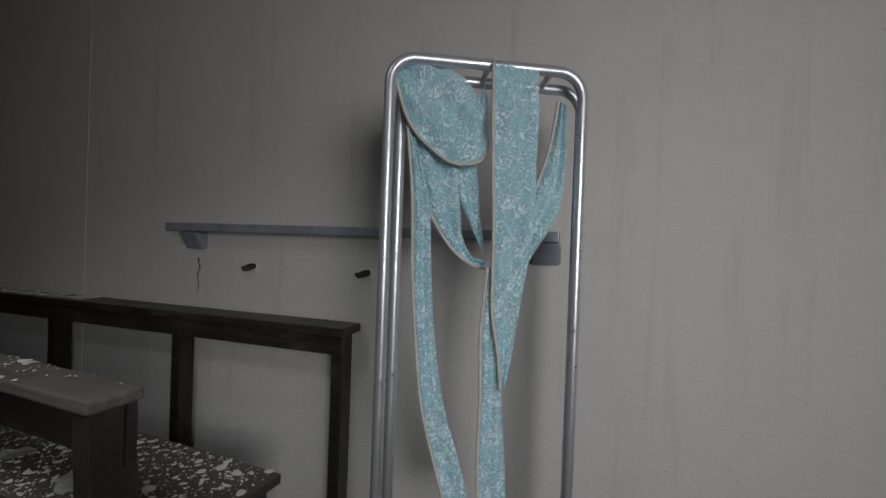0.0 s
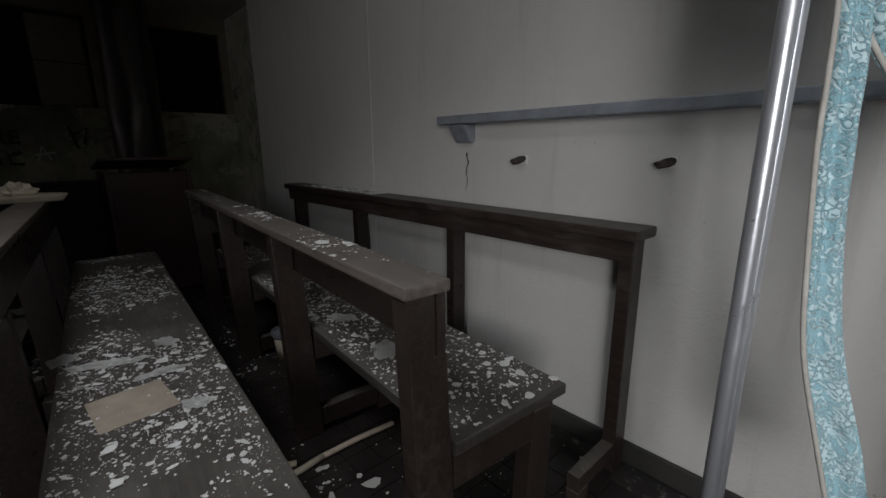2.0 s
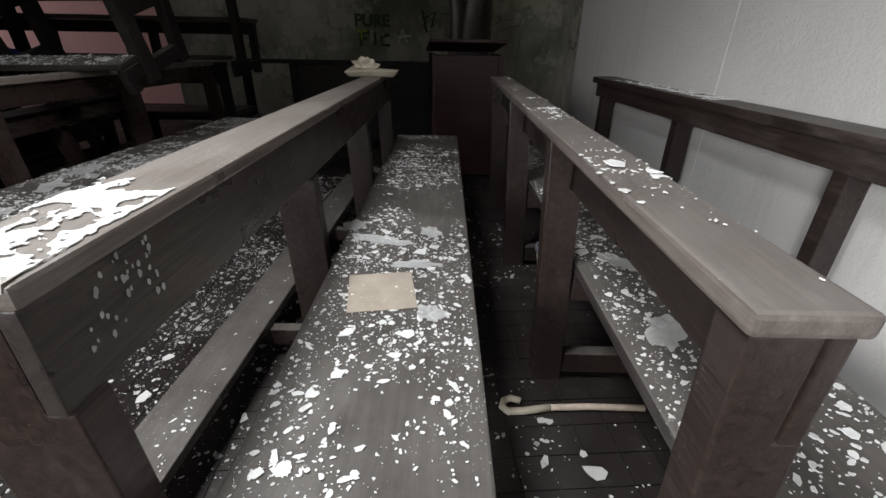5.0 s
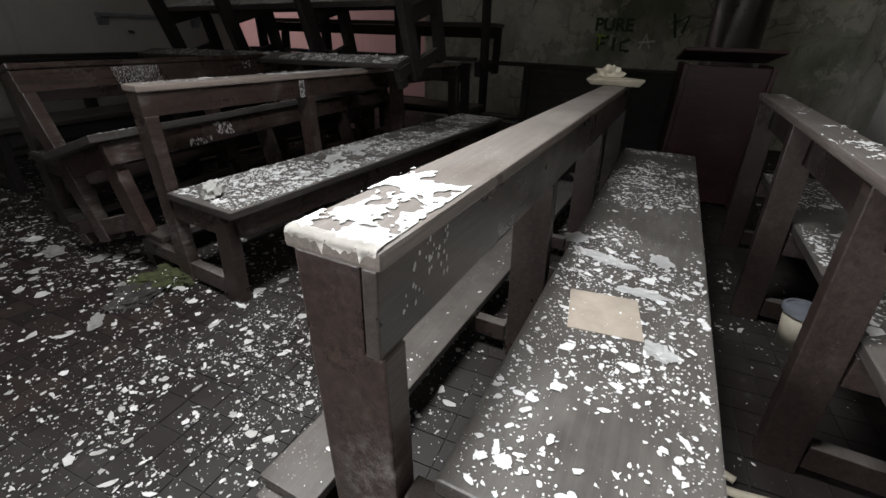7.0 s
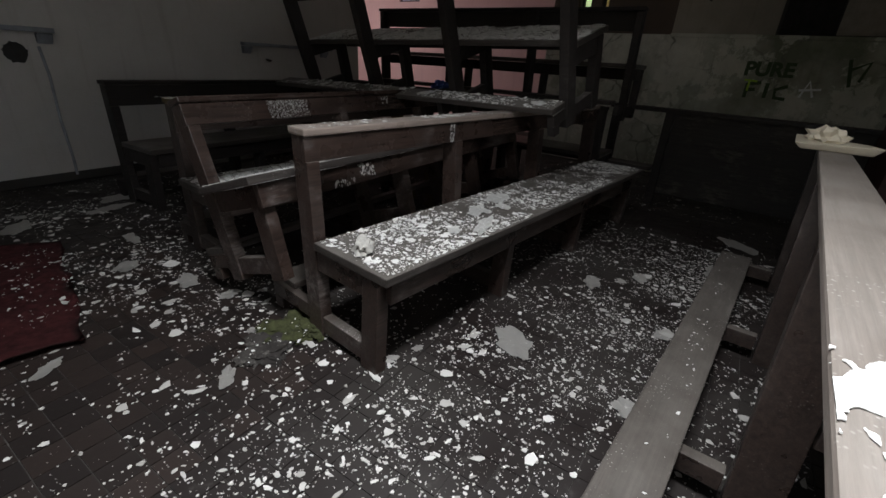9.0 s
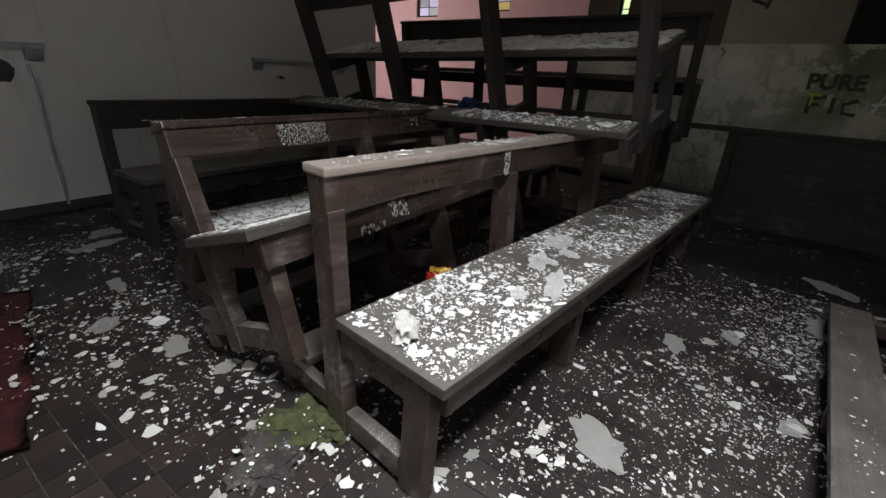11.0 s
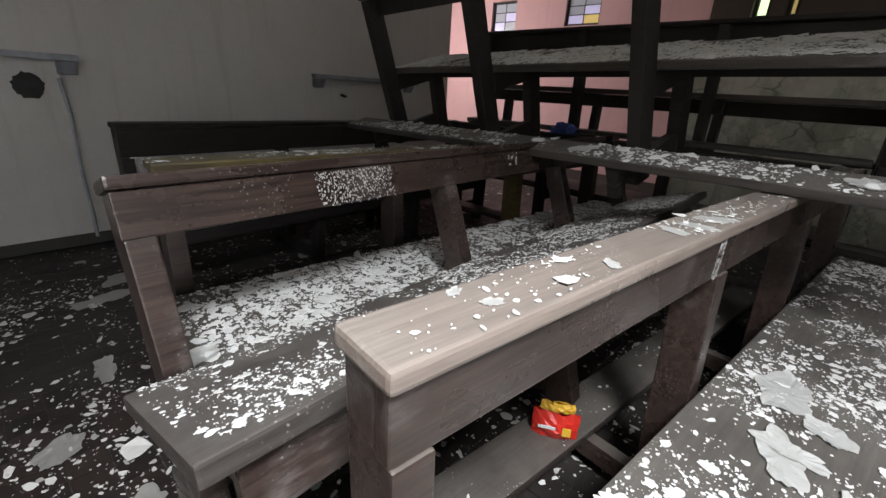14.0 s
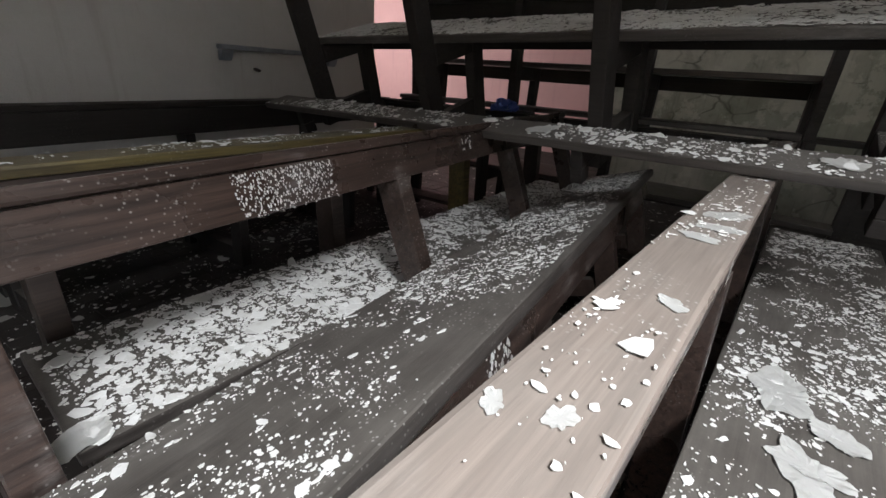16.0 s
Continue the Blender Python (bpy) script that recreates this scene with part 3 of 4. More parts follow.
def pillar():
    bm = bmesh.new()
    rng, rings = random.Random(4), []
    for i in range(34):
        z, ring = 0.1 * i, []
        for k in range(20):
            a = 2 * math.pi * k / 20
            r = 0.21 * (1 + 0.16 * noise.noise(Vector((math.cos(a) * 2.2, math.sin(a) * 2.2, z * 1.6))) + 0.05 * rng.random())
            ring.append(bm.verts.new((r * math.cos(a), r * math.sin(a), z)))
        rings.append(ring)
    for a, b in zip(rings, rings[1:]):
        for k in range(20):
            bm.faces.new((a[k], a[(k + 1) % 20], b[(k + 1) % 20], b[k]))
    ob = part("pillar", bm, WOOD, None, "", True)
    ob.matrix_world = pose(-5.75, 0.62, 0)
    return tagged(ob, "rough dark timber pillar rising behind the lectern", "pillar")


pillar()


# ---- chips on pews ----
def scatter_on(m, length, v0, v1, z, seed, dense, bias=0.0, u0=0.02):
    def place(rng):
        u, v = rng.uniform(u0, length - 0.02), rng.uniform(v0, v1)
        if 1.7 * patchy(u, v, 2.4, seed) + 0.7 * patchy(u, v, 9.0, seed + 3) + bias * (1 - u / length) < rng.uniform(-0.7, 0.5) - dense:
            return None
        return tuple(m @ Vector((u, v, z)))
    return place


def pew_chips(name, m, length, z, v0, v1, count, size, seed, dense, label, bias=0.0):
    ob = chips(name, count, scatter_on(Matrix(), length, v0, v1, z, seed, dense, bias), size, CHIP, label, seed)
    ob.matrix_world = m
    return ob


for where, m, length, z, v0, v1, count, size, seed, dense, bias, label in (
        ("seat", PEW_B, 2.6, 0.461, 0.01, 0.42, 5200, 0.007, 11, 0.0, 0.1, "white paint chips scattered on a pew seat"),
        ("seat", PEW_C, 2.75, 0.461, 0.01, 0.42, 8500, 0.0062, 12, -0.15, 0.35, "white paint chips scattered on a pew seat"),
        ("seat", PEW_D, 2.72, 0.461, 0.01, 0.42, 14000, 0.0068, 13, 0.1, 0.1, "white paint chips lying thick on a pew seat"),
        ("seat", PEW_E, 2.6, 0.461, 0.02, 0.39, 15000, 0.0046, 14, 0.05, -0.35, "white paint chips on a tipped pew seat"),
        ("seat", PEW_Y, 2.7, 0.461, 0.01, 0.42, 19000, 0.0085, 15, 0.45, 0.0, "white paint chips lying thick on a pew seat"),
        ("seat", PEW_G, 2.48, 0.461, 0.01, 0.42, 13000, 0.0115, 16, 0.35, 0.0, "white paint chips on the seat of a stacked pew"),
        ("kneeler", PEW_G, 2.74, 0.163, 0.54, 0.695, 2600, 0.009, 17, -0.2, 0.0, "white paint chips on a stacked kneeler board"),
        ("rail", PEW_B, 2.6, 0.877, 0.455, 0.57, 1300, 0.007, 18, -0.15, -0.3, "white paint chips on a pew's top rail"),
        ("rail", PEW_D, 2.72, 0.895, 0.455, 0.552, 1700, 0.0046, 19, 0.02, -0.5, "white paint chips on a pew's top rail"),
        ("rail", PEW_Y, 2.7, 0.877, 0.455, 0.57, 1100, 0.008, 20, 0.1, 0.0, "white paint chips on a mossy top rail"),
        ("kneeler", PEW_C, 2.75, 0.163, 0.74, 0.80, 260, 0.008, 21, -0.1, 0.0, "white paint chips on a kneeler board"),
        ("kneeler", PEW_D, 2.72, 0.163, 0.68, 0.80, 260, 0.007, 22, -0.15, 0.0, "white paint chips on a kneeler board")):
    pew_chips(where + "_chips", m, length, z, v0, v1, count, size, seed, dense, label, bias)


def floor_place(x0, x1, y0, y1, seed, dense):
    def place(rng):
        x, y = rng.uniform(x0, x1), rng.uniform(y0, y1)
        bare = 0.55 if x > -1.6 and y < -0.9 else 0.0
        if 1.7 * patchy(x, y, 1.7, seed) + 0.8 * patchy(x, y, 6.0, seed + 5) - bare < rng.uniform(-0.7, 0.6) - dense:
            return None
        return (x, y, 0.001)
    return place


chips("floor_chips", 13000, floor_place(-4.6, -0.2, -2.3, 1.2, 31, -0.1), 0.0088, CHIP_FLOOR, "white paint chips strewn over the floor", 31)
chips("floor_chips", 21000, floor_place(-4.6, 0.2, -5.2, -1.2, 32, 0.0), 0.0102, CHIP_FLOOR, "white paint chips strewn over the floor", 32)
chips("floor_chips", 5000, floor_place(-6.9, -4.4, -5.0, 1.8, 33, 0.0), 0.013, CHIP_FLOOR, "white paint chips strewn over the far floor", 33)

chips("floor_chips", 7000, floor_place(-2.2, -0.3, -4.6, -2.2, 36, 0.1), 0.0115, CHIP_FLOOR, "white paint chips lying thick on the floor", 36)


def grit_place(rng):
    """A drift of fine grit along the walkway between the pews."""
    s, w = rng.random(), rng.gauss(0, 0.34)
    x, y = -0.8 - 3.6 * s + 0.1 * w, -1.3 + 0.95 * s + w
    return None if patchy(x, y, 3.1, 7.7) < rng.uniform(-0.6, 0.5) else (x, y, 0.001)


chips("screen_chips", 420, lambda rng: (rng.uniform(-3.25, -2.45), rng.uniform(1.14, 1.262), 0.896), 0.011, CHIP, "white paint chips on the screen's top rail", 37)
chips("floor_grit", 26000, grit_place, 0.0062, CHIP_FLOOR, "fine pale grit drifted over the dark floor", 34)


# ---- wall fittings ----
def wall_rail(x0, x1, y, z, inward, label, brackets):
    """A shelf-like metal handrail on a wall along x; inward: +1 or -1, the way into the room."""
    ob = empty("wall_rail", pose(x0, y, z), label, "handrail")
    a, b = sorted((inward * 0.012, inward * 0.085))
    part("rail", board(0, x1 - x0, a, b, -0.016, 0.02, 0.005), GREY_METAL, ob)
    for u in brackets:
        bm = slanted(u - 0.05, u + 0.05, *sorted((0, inward * 0.03)), -0.095, *sorted((0, inward * 0.075)), -0.018, 0.012)
        part("bracket", bm, GREY_METAL, ob, "rounded grey wall bracket")
    return ob


wall_rail(-1.985, -0.25, NORTH, 1.258, -1, "chipped grey metal handrail fixed to the plaster wall", (0.115, 1.69))
wall_rail(-2.34, -0.3, SOUTH, 1.175, 1, "grey metal handrail on the plaster wall", (0.06, 1.6))
wall_rail(-5.2, -3.95, SOUTH, 1.185, 1, "grey metal handrail on the plaster wall", (1.19, 0.1))


def hook(x, y, z, inward):
    ob = empty("wall_hook", pose(x, y, z), "broken rusty bracket stub in a chipped hole", "hook", "broken wall stubs")
    part("plate", board(-0.022, 0.024, *sorted((0.0, inward * 0.008)), -0.02, 0.016, 0.003), CHIP_FLOOR, ob, "broken plaster rim")
    part("stub", tube([(0.012, 0, 0.004), (0.0, inward * 0.022, -0.002), (-0.022, inward * 0.034, -0.010), (-0.034, inward * 0.03, -0.004)], [0.011, 0.015, 0.012, 0.006], 9), RUST, ob)
    return ob


for hx in (-1.56, -1.0, -0.46):
    hook(hx, NORTH, 1.095, -1)
hook(-4.27, SOUTH, 1.035, 1)


def wall_hole(x, z, r):
    bm = bmesh.new()
    rng = random.Random(8)
    ring = [bm.verts.new((q * math.cos(a), 0, q * math.sin(a))) for a, q in ((2 * math.pi * k / 28, r * rng.uniform(0.9, 1.08)) for k in range(28))]
    face = bm.faces.new(ring)
    bmesh.ops.inset_region(bm, faces=[face], thickness=0.012, depth=-0.004)
    bm.normal_update()
    ob = part("pipe_hole", bm, BLACK)
    ob.matrix_world = pose(x, SOUTH + 0.006, z)
    return tagged(ob, "ragged black hole broken into the plaster wall", "hole")


wall_hole(-2.09, 1.01, 0.075)
for k, (x, z0, z1, w) in enumerate(((-1.87, 0.95, 1.12, 0.010), (-0.42, 0.88, 1.05, 0.008))):
    rng = random.Random(60 + k)
    bm, left, right = bmesh.new(), [], []
    for i in range(14):
        c, h = x + rng.uniform(-0.008, 0.008), w * rng.uniform(0.15, 0.6) * (1 - i / 18)
        left.append(bm.verts.new((c - h, NORTH - 0.0015, z1 + (z0 - z1) * i / 13)))
        right.append(bm.verts.new((c + h, NORTH - 0.0015, z1 + (z0 - z1) * i / 13)))
    for i in range(13):
        bm.faces.new((left[i], left[i + 1], right[i + 1], right[i]))
    tagged(part("rust_streak", bm, RUST), "brown rust streak running down the plaster", "stain")
cable = part("cable", tube([(-2.235, SOUTH + 0.012, 1.06), (-2.25, SOUTH + 0.014, 0.85), (-2.24, SOUTH + 0.012, 0.5), (-2.25, SOUTH + 0.014, 0.2), (-2.245, SOUTH + 0.02, 0.05)], 0.011, 8), GREY_METAL)
tagged(cable, "grey cable running down the plaster wall", "cable")


# ---- the rack with lace ----
def hoop(width, height, radius, bend):
    pts = [(0, 0, 0.02), (0, 0, height * 0.5)]
    for k in range(9):
        a = math.pi - k * math.pi / 16
        pts.append((bend + bend * math.cos(a), 0, height - bend + bend * math.sin(a)))
    for k in range(9):
        a = math.pi / 2 - k * math.pi / 16
        pts.append((width - bend + bend * math.cos(a), 0, height - bend + bend * math.sin(a)))
    pts += [(width, 0, height * 0.5), (width, 0, 0.02)]
    return tube(pts, radius, 14)


RACK = pose(-0.655, 0.705, 0, 0, 0, 25.5)
rack = empty("tube_rack", RACK, "tall scuffed chrome tube rack standing before the wall", "rack")
for dy in (0.0, 0.075):
    hp = part("hoop", hoop(0.512, 1.69 - 0.25 * dy, 0.0145, 0.065), CHROME, rack, "", True)
    hp.location = (0.42 * dy, dy, 0)
    for ux in (0.0, 0.512):
        foot = part("rubber_foot", tube([(ux + 0.42 * dy, dy, 0), (ux + 0.42 * dy, dy, 0.045)], 0.019, 12), BLACK, rack)
for ux in (0.08, 0.25, 0.42):
    part("spacer", tube([(ux, 0.0, 1.684), (ux, 0.075, 1.668)], 0.008, 8), CHROME, rack)


def ribbon(name, rows, label, ripple=0.006, hem=True, steps=60):
    """A hanging lace band; rows: (left point, right point) down its length."""
    bm = bmesh.new()
    uv = bm.loops.layers.uv.new("UVMap")
    across, grid = 12, []

    def at(seq, t):
        f = t * (len(seq) - 1)
        i = min(int(f), len(seq) - 2)
        f -= i
        p0, p1, p2, p3 = (Vector(seq[max(0, min(len(seq) - 1, j))]) for j in (i - 1, i, i + 1, i + 2))
        return 0.5 * (2 * p1 + (p2 - p0) * f + (2 * p0 - 5 * p1 + 4 * p2 - p3) * f * f + (3 * p1 - p0 - 3 * p2 + p3) * f ** 3)

    lefts, rights = [r[0] for r in rows], [r[1] for r in rows]
    run = 0.0
    previous = None
    for i in range(steps + 1):
        t = i / steps
        a, b = at(lefts, t), at(rights, t)
        mid = (a + b) / 2
        run += (mid - previous).length if previous is not None else 0
        previous = mid
        row = []
        for k in range(across + 1):
            s = k / across
            p = a.lerp(b, s)
            fold = math.sin(s * 11 + t * 4) * ripple + noise.noise(Vector((s * 3, t * 9, len(name)))) * ripple
            row.append((bm.verts.new((p.x, p.y + fold, p.z)), s * (b - a).length, run))
        grid.append(row)
    for r0, r1 in zip(grid, grid[1:]):
        for k in range(across):
            f = bm.faces.new((r0[k][0], r0[k + 1][0], r1[k + 1][0], r1[k][0]))
            for loop, c in zip(f.loops, (r0[k], r0[k + 1], r1[k + 1], r1[k])):
                loop[uv].uv = (c[1], c[2])
    ob = part(name, bm, LACE, None, "", True)
    ob.matrix_world = RACK
    tagged(ob, label, "lace cloth")
    if hem:
        edge = [at(lefts, i / 40) for i in range(41)]
        part("hem", tube([(p.x, p.y - 0.006, p.z) for p in edge], 0.0045, 6), HEM, ob, "dirty white hem tape", True)
    return ob


ribbon("lace_band", [((0.257, -0.024, 1.688), (0.377, -0.024, 1.676)), ((0.261, -0.024, 1.557), (0.38, -0.024, 1.557)), ((0.266, -0.024, 1.413), (0.382, -0.024, 1.434)), ((0.273, -0.024, 1.269), (0.383, -0.024, 1.319)), ((0.275, -0.024, 1.124), (0.374, -0.024, 1.204)), ((0.277, -0.024, 1.052), (0.358, -0.024, 1.095)), ((0.297, -0.024, 0.938), (0.343, -0.024, 0.981)), ((0.306, -0.024, 0.852), (0.323, -0.024, 0.867))],
       "turquoise lace band with a white hem draped over the rack")
ribbon("lace_tail", [((0.037, 0.035, 1.629), (0.048, 0.035, 1.622)), ((0.052, 0.035, 1.499), (0.079, 0.035, 1.463)), ((0.066, 0.035, 1.362), (0.113, 0.035, 1.333)), ((0.072, 0.035, 1.233), (0.122, 0.035, 1.218)), ((0.075, 0.035, 1.138), (0.126, 0.035, 1.138)), ((0.09, 0.035, 0.967), (0.142, 0.035, 0.967)), ((0.11, 0.035, 0.795), (0.171, 0.035, 0.795)), ((0.154, 0.035, 0.624), (0.227, 0.035, 0.61)), ((0.203, 0.035, 0.453), (0.268, 0.035, 0.439))],
       "turquoise lace tail hanging from the rack towards the floor")
ribbon("lace_tail", [((0.264, -0.012, 1.166), (0.291, -0.012, 1.166)), ((0.252, -0.012, 0.995), (0.303, -0.012, 0.995)), ((0.257, -0.012, 0.824), (0.315, -0.012, 0.824)), ((0.256, -0.012, 0.653), (0.332, -0.012, 0.653)), ((0.268, -0.012, 0.453), (0.343, -0.012, 0.453))],
       "narrow turquoise lace tail hanging below the draped band")
ribbon("lace_swag", [((0.008, 0.015, 1.658), (0.035, 0.015, 1.683)), ((0.051, 0.015, 1.532), (0.102, 0.015, 1.683)), ((0.12, 0.015, 1.46), (0.165, 0.015, 1.672)), ((0.18, 0.015, 1.431), (0.21, 0.015, 1.643)), ((0.242, 0.015, 1.445), (0.233, 0.015, 1.615)), ((0.26, 0.015, 1.499), (0.25, 0.015, 1.658))],
       "gathered turquoise lace swag looped under the rack's rail", 0.01)
ribbon("lace_loop", [((0.027, 0.05, 1.6), (0.173, 0.05, 1.521)), ((0.065, 0.05, 1.449), (0.187, 0.05, 1.413)), ((0.109, 0.05, 1.319), (0.199, 0.05, 1.326)), ((0.175, 0.05, 1.215), (0.209, 0.05, 1.247)), ((0.232, 0.05, 1.171), (0.238, 0.05, 1.193)), ((0.272, 0.05, 1.161), (0.272, 0.05, 1.186))],
       "turquoise lace loop slung low between the rack's posts", 0.009)
ribbon("lace_strip", [((0.136, 0.055, 1.521), (0.224, 0.055, 1.535)), ((0.177, 0.055, 1.391), (0.247, 0.055, 1.391)), ((0.224, 0.055, 1.29), (0.257, 0.055, 1.305)), ((0.267, 0.055, 1.2), (0.268, 0.055, 1.24))],
       "narrow strip of turquoise lace behind the draped band", 0.006, False)
ribbon("lace_drape", [((0.455, 0.03, 1.622), (0.477, 0.03, 1.615)), ((0.436, 0.03, 1.499), (0.481, 0.03, 1.449)), ((0.405, 0.03, 1.398), (0.473, 0.03, 1.341)), ((0.382, 0.03, 1.326), (0.446, 0.03, 1.269)), ((0.373, 0.03, 1.247), (0.407, 0.03, 1.204)), ((0.357, 0.03, 1.161), (0.376, 0.03, 1.139)), ((0.344, 0.03, 1.103), (0.355, 0.03, 1.088))],
       "turquoise lace drape gathered from the rack's far corner", 0.012)


# ---- loose things ----
def flake_sheet(name, m, w, h, seed, label, material, category="paint flake", curl=0.005):
    """A large irregular paint flake, slightly dished."""
    rng, bm = random.Random(seed), bmesh.new()
    sides = 30
    rings = []
    ph = [rng.uniform(0, 6.3) for _ in range(3)]
    shape = [0.86 + 0.14 * math.sin(2 * 2 * math.pi * k / sides + ph[0]) + 0.10 * math.sin(5 * 2 * math.pi * k / sides + ph[1]) + 0.05 * math.sin(9 * 2 * math.pi * k / sides + ph[2]) + rng.uniform(-0.07, 0.05) for k in range(sides)]
    for s in (0.35, 0.7, 1.0):
        rings.append([bm.verts.new((s * shape[k] * w / 2 * math.cos(2 * math.pi * k / sides), s * shape[k] * h / 2 * math.sin(2 * math.pi * k / sides), curl * s ** 3 * (0.3 + rng.random()))) for k in range(sides)])
    c = bm.verts.new((0, 0, 0))
    for k in range(sides):
        bm.faces.new((c, rings[0][k], rings[0][(k + 1) % sides]))
        for a, b in zip(rings, rings[1:]):
            bm.faces.new((a[k], b[k], b[(k + 1) % sides], a[(k + 1) % sides]))
    top = bm.faces[:]
    ext = bmesh.ops.solidify(bm, geom=top, thickness=0.0018)
    ob = part(name, bm, material)
    ob.matrix_world = m
    return tagged(ob, label, category, "large paint flakes")


card = part("card_sheet", board(-0.095, 0.095, -0.09, 0.09, 0, 0.003, 0.001), CARD)
card.matrix_world = pose(-1.833, -0.07, 0.4615, 0, 0, 5)
tagged(card, "beige sheet of card lying on a pew seat", "card")

for i, (x, y, z, w, h, turn) in enumerate((
        (-2.16, -0.09, 0.462, 0.26, 0.075, 75), (-2.22, 0.08, 0.462, 0.10, 0.09, 20), (-1.98, 0.02, 0.462, 0.17, 0.06, 80), (-2.29, -0.20, 0.462, 0.12, 0.09, 10), (-1.72, 0.06, 0.462, 0.09, 0.075, 0),
        (-3.03, -1.62, 0.463, 0.21, 0.15, 170), (-2.92, -1.53, 0.463, 0.12, 0.09, 30), (-2.76, -1.60, 0.463, 0.20, 0.10, 5), (-2.45, -1.54, 0.463, 0.10, 0.07, 60), (-2.60, -1.47, 0.463, 0.26, 0.09, 15), (-2.79, -1.59, 0.463, 0.14, 0.08, 80),
        (-1.62, 0.62, 0.463, 0.17, 0.10, 160), (-1.98, 0.66, 0.463, 0.16, 0.08, 20))):
    flake_sheet("paint_flake", pose(x, y, z, 0, 0, turn), w, h, 50 + i, "large white paint flake lying on a pew seat", CHIP)
for i, (x, y, w, h, turn) in enumerate((
        (-1.58, -1.97, 0.13, 0.075, 50), (-2.48, -1.20, 0.27, 0.18, 60), (-1.21, -2.52, 0.14, 0.07, 30), (-2.99, -0.64, 0.13, 0.10, 0), (-2.36, -0.68, 0.15, 0.10, 45), (-1.88, -2.81, 0.17, 0.13, 60),
        (-1.76, -3.21, 0.2, 0.11, 40), (-1.93, -2.52, 0.10, 0.10, 0), (-2.29, -4.52, 0.4, 0.22, 20), (-2.09, -4.29, 0.34, 0.15, 5), (-1.95, -3.60, 0.2, 0.1, 80), (-3.32, -1.08, 0.18, 0.12, 0), (-3.57, -0.86, 0.15, 0.1, 30),
        (-1.07, -4.06, 0.26, 0.14, 15), (-1.57, -4.26, 0.3, 0.16, 70), (-1.82, -2.16, 0.07, 0.05, 0), (-2.17, -1.51, 0.06, 0.05, 0), (-1.42, 0.92, 0.16, 0.1, 20), (-1.02, 0.96, 0.12, 0.09, 60), (-3.97, -0.46, 0.3, 0.2, 10), (-4.67, -0.36, 0.35, 0.2, 40))):
    flake_sheet("paint_flake", pose(x, y, 0.003, 0, 0, turn), w, h, 80 + i, "large dirty white paint flake on the floor", CHIP_FLOOR)


def paint_splash(m, u0, u1, v0, v1, z, seed, label):
    """A flat pool of dried paint with one ragged edge and a few bare holes."""
    rng, bm = random.Random(seed), bmesh.new()
    nu, nv = 90, 48
    grid = [[bm.verts.new((u0 + (u1 - u0) * i / nu + rng.uniform(-0.0012, 0.0012), v0 + (v1 - v0) * k / nv + rng.uniform(-0.0012, 0.0012), z + 0.0012 * rng.random())) for k in range(nv + 1)] for i in range(nu + 1)]
    for i in range(nu):
        for k in range(nv):
            su, sv = i / nu, k / nv
            ragged = noise.noise(Vector((su * 5, sv * 3.2, seed))) + 0.45 * noise.noise(Vector((su * 16, sv * 9, seed + 4)))
            rim = min(su * 9, sv * 16 + 0.35, (1 - sv) * 16 + 0.35)
            broken = noise.noise(Vector((su * 6, sv * 5, seed + 9))) + 0.5 * noise.noise(Vector((su * 30, sv * 14, seed)))
            if ragged > min(0.62 - 0.75 * su ** 1.6, rim - 0.1) or (su < 0.58 and broken > 0.1):
                continue
            bm.faces.new((grid[i][k], grid[i + 1][k], grid[i + 1][k + 1], grid[i][k + 1]))
    bmesh.ops.delete(bm, geom=[q for q in bm.verts if not q.link_faces], context="VERTS")
    for _ in range(3):
        bmesh.ops.smooth_vert(bm, verts=bm.verts[:], factor=0.6, use_axis_x=True, use_axis_y=True, use_axis_z=False)
    bmesh.ops.solidify(bm, geom=bm.faces[:], thickness=0.0016)
    ob = part("paint_splash", bm, CHIP)
    ob.matrix_world = m
    crust, steps = [], 24
    bm = bmesh.new()
    for i in range(steps + 1):
        v = v0 + (v1 - v0) * i / steps
        low = z - 0.014 - 0.018 * noise.fractal(Vector((v * 60, 3.1, seed)), 0.8, 2.0, 3)
        out = u0 - 0.006 - 0.004 * noise.noise(Vector((v * 90, seed, 1.0)))
        crust.append([bm.verts.new(c) for c in ((u0 + 0.012, v, z + 0.001), (out + 0.003, v, z), (out, v, z - 0.008), (out + 0.002, v, low))])
    for p, q in zip(crust, crust[1:]):
        for k in range(3):
            bm.faces.new((p[k], p[k + 1], q[k + 1], q[k]))
    bmesh.ops.solidify(bm, geom=bm.faces[:], thickness=-0.002)
    part("crust", bm, HEM, ob, "thick cream paint crust over the rail's end", True)
    return tagged(ob, label, "paint splash")


paint_splash(PEW_C, -0.036, 0.29, 0.495, 0.640, 0.8785, 12, "thick white paint splash drying on a pew's top rail")
for i, (u, v, s) in enumerate(((0.175, 0.045, 0.024), (0.155, 0.09, 0.022), (0.42, 0.03, 0.03), (0.70, 0.055, 0.05), (0.78, 0.04, 0.06), (0.87, 0.05, 0.06), (0.90, 0.03, 0.05))):
    flake_sheet("paint_flake", PEW_D @ pose(u, 0.449 + v, 0.8955, 0, 0, 30 * i), s * 1.4, s, 130 + i, "small white paint spot on a worn top rail", CHIP, "paint flake", 0.001)
flake_sheet("paint_flake", PEW_Y @ pose(0.01, 0.03, 0.463, 0, 0, 20), 0.15, 0.07, 140, "white paint flake overhanging the end of a seat", CHIP)
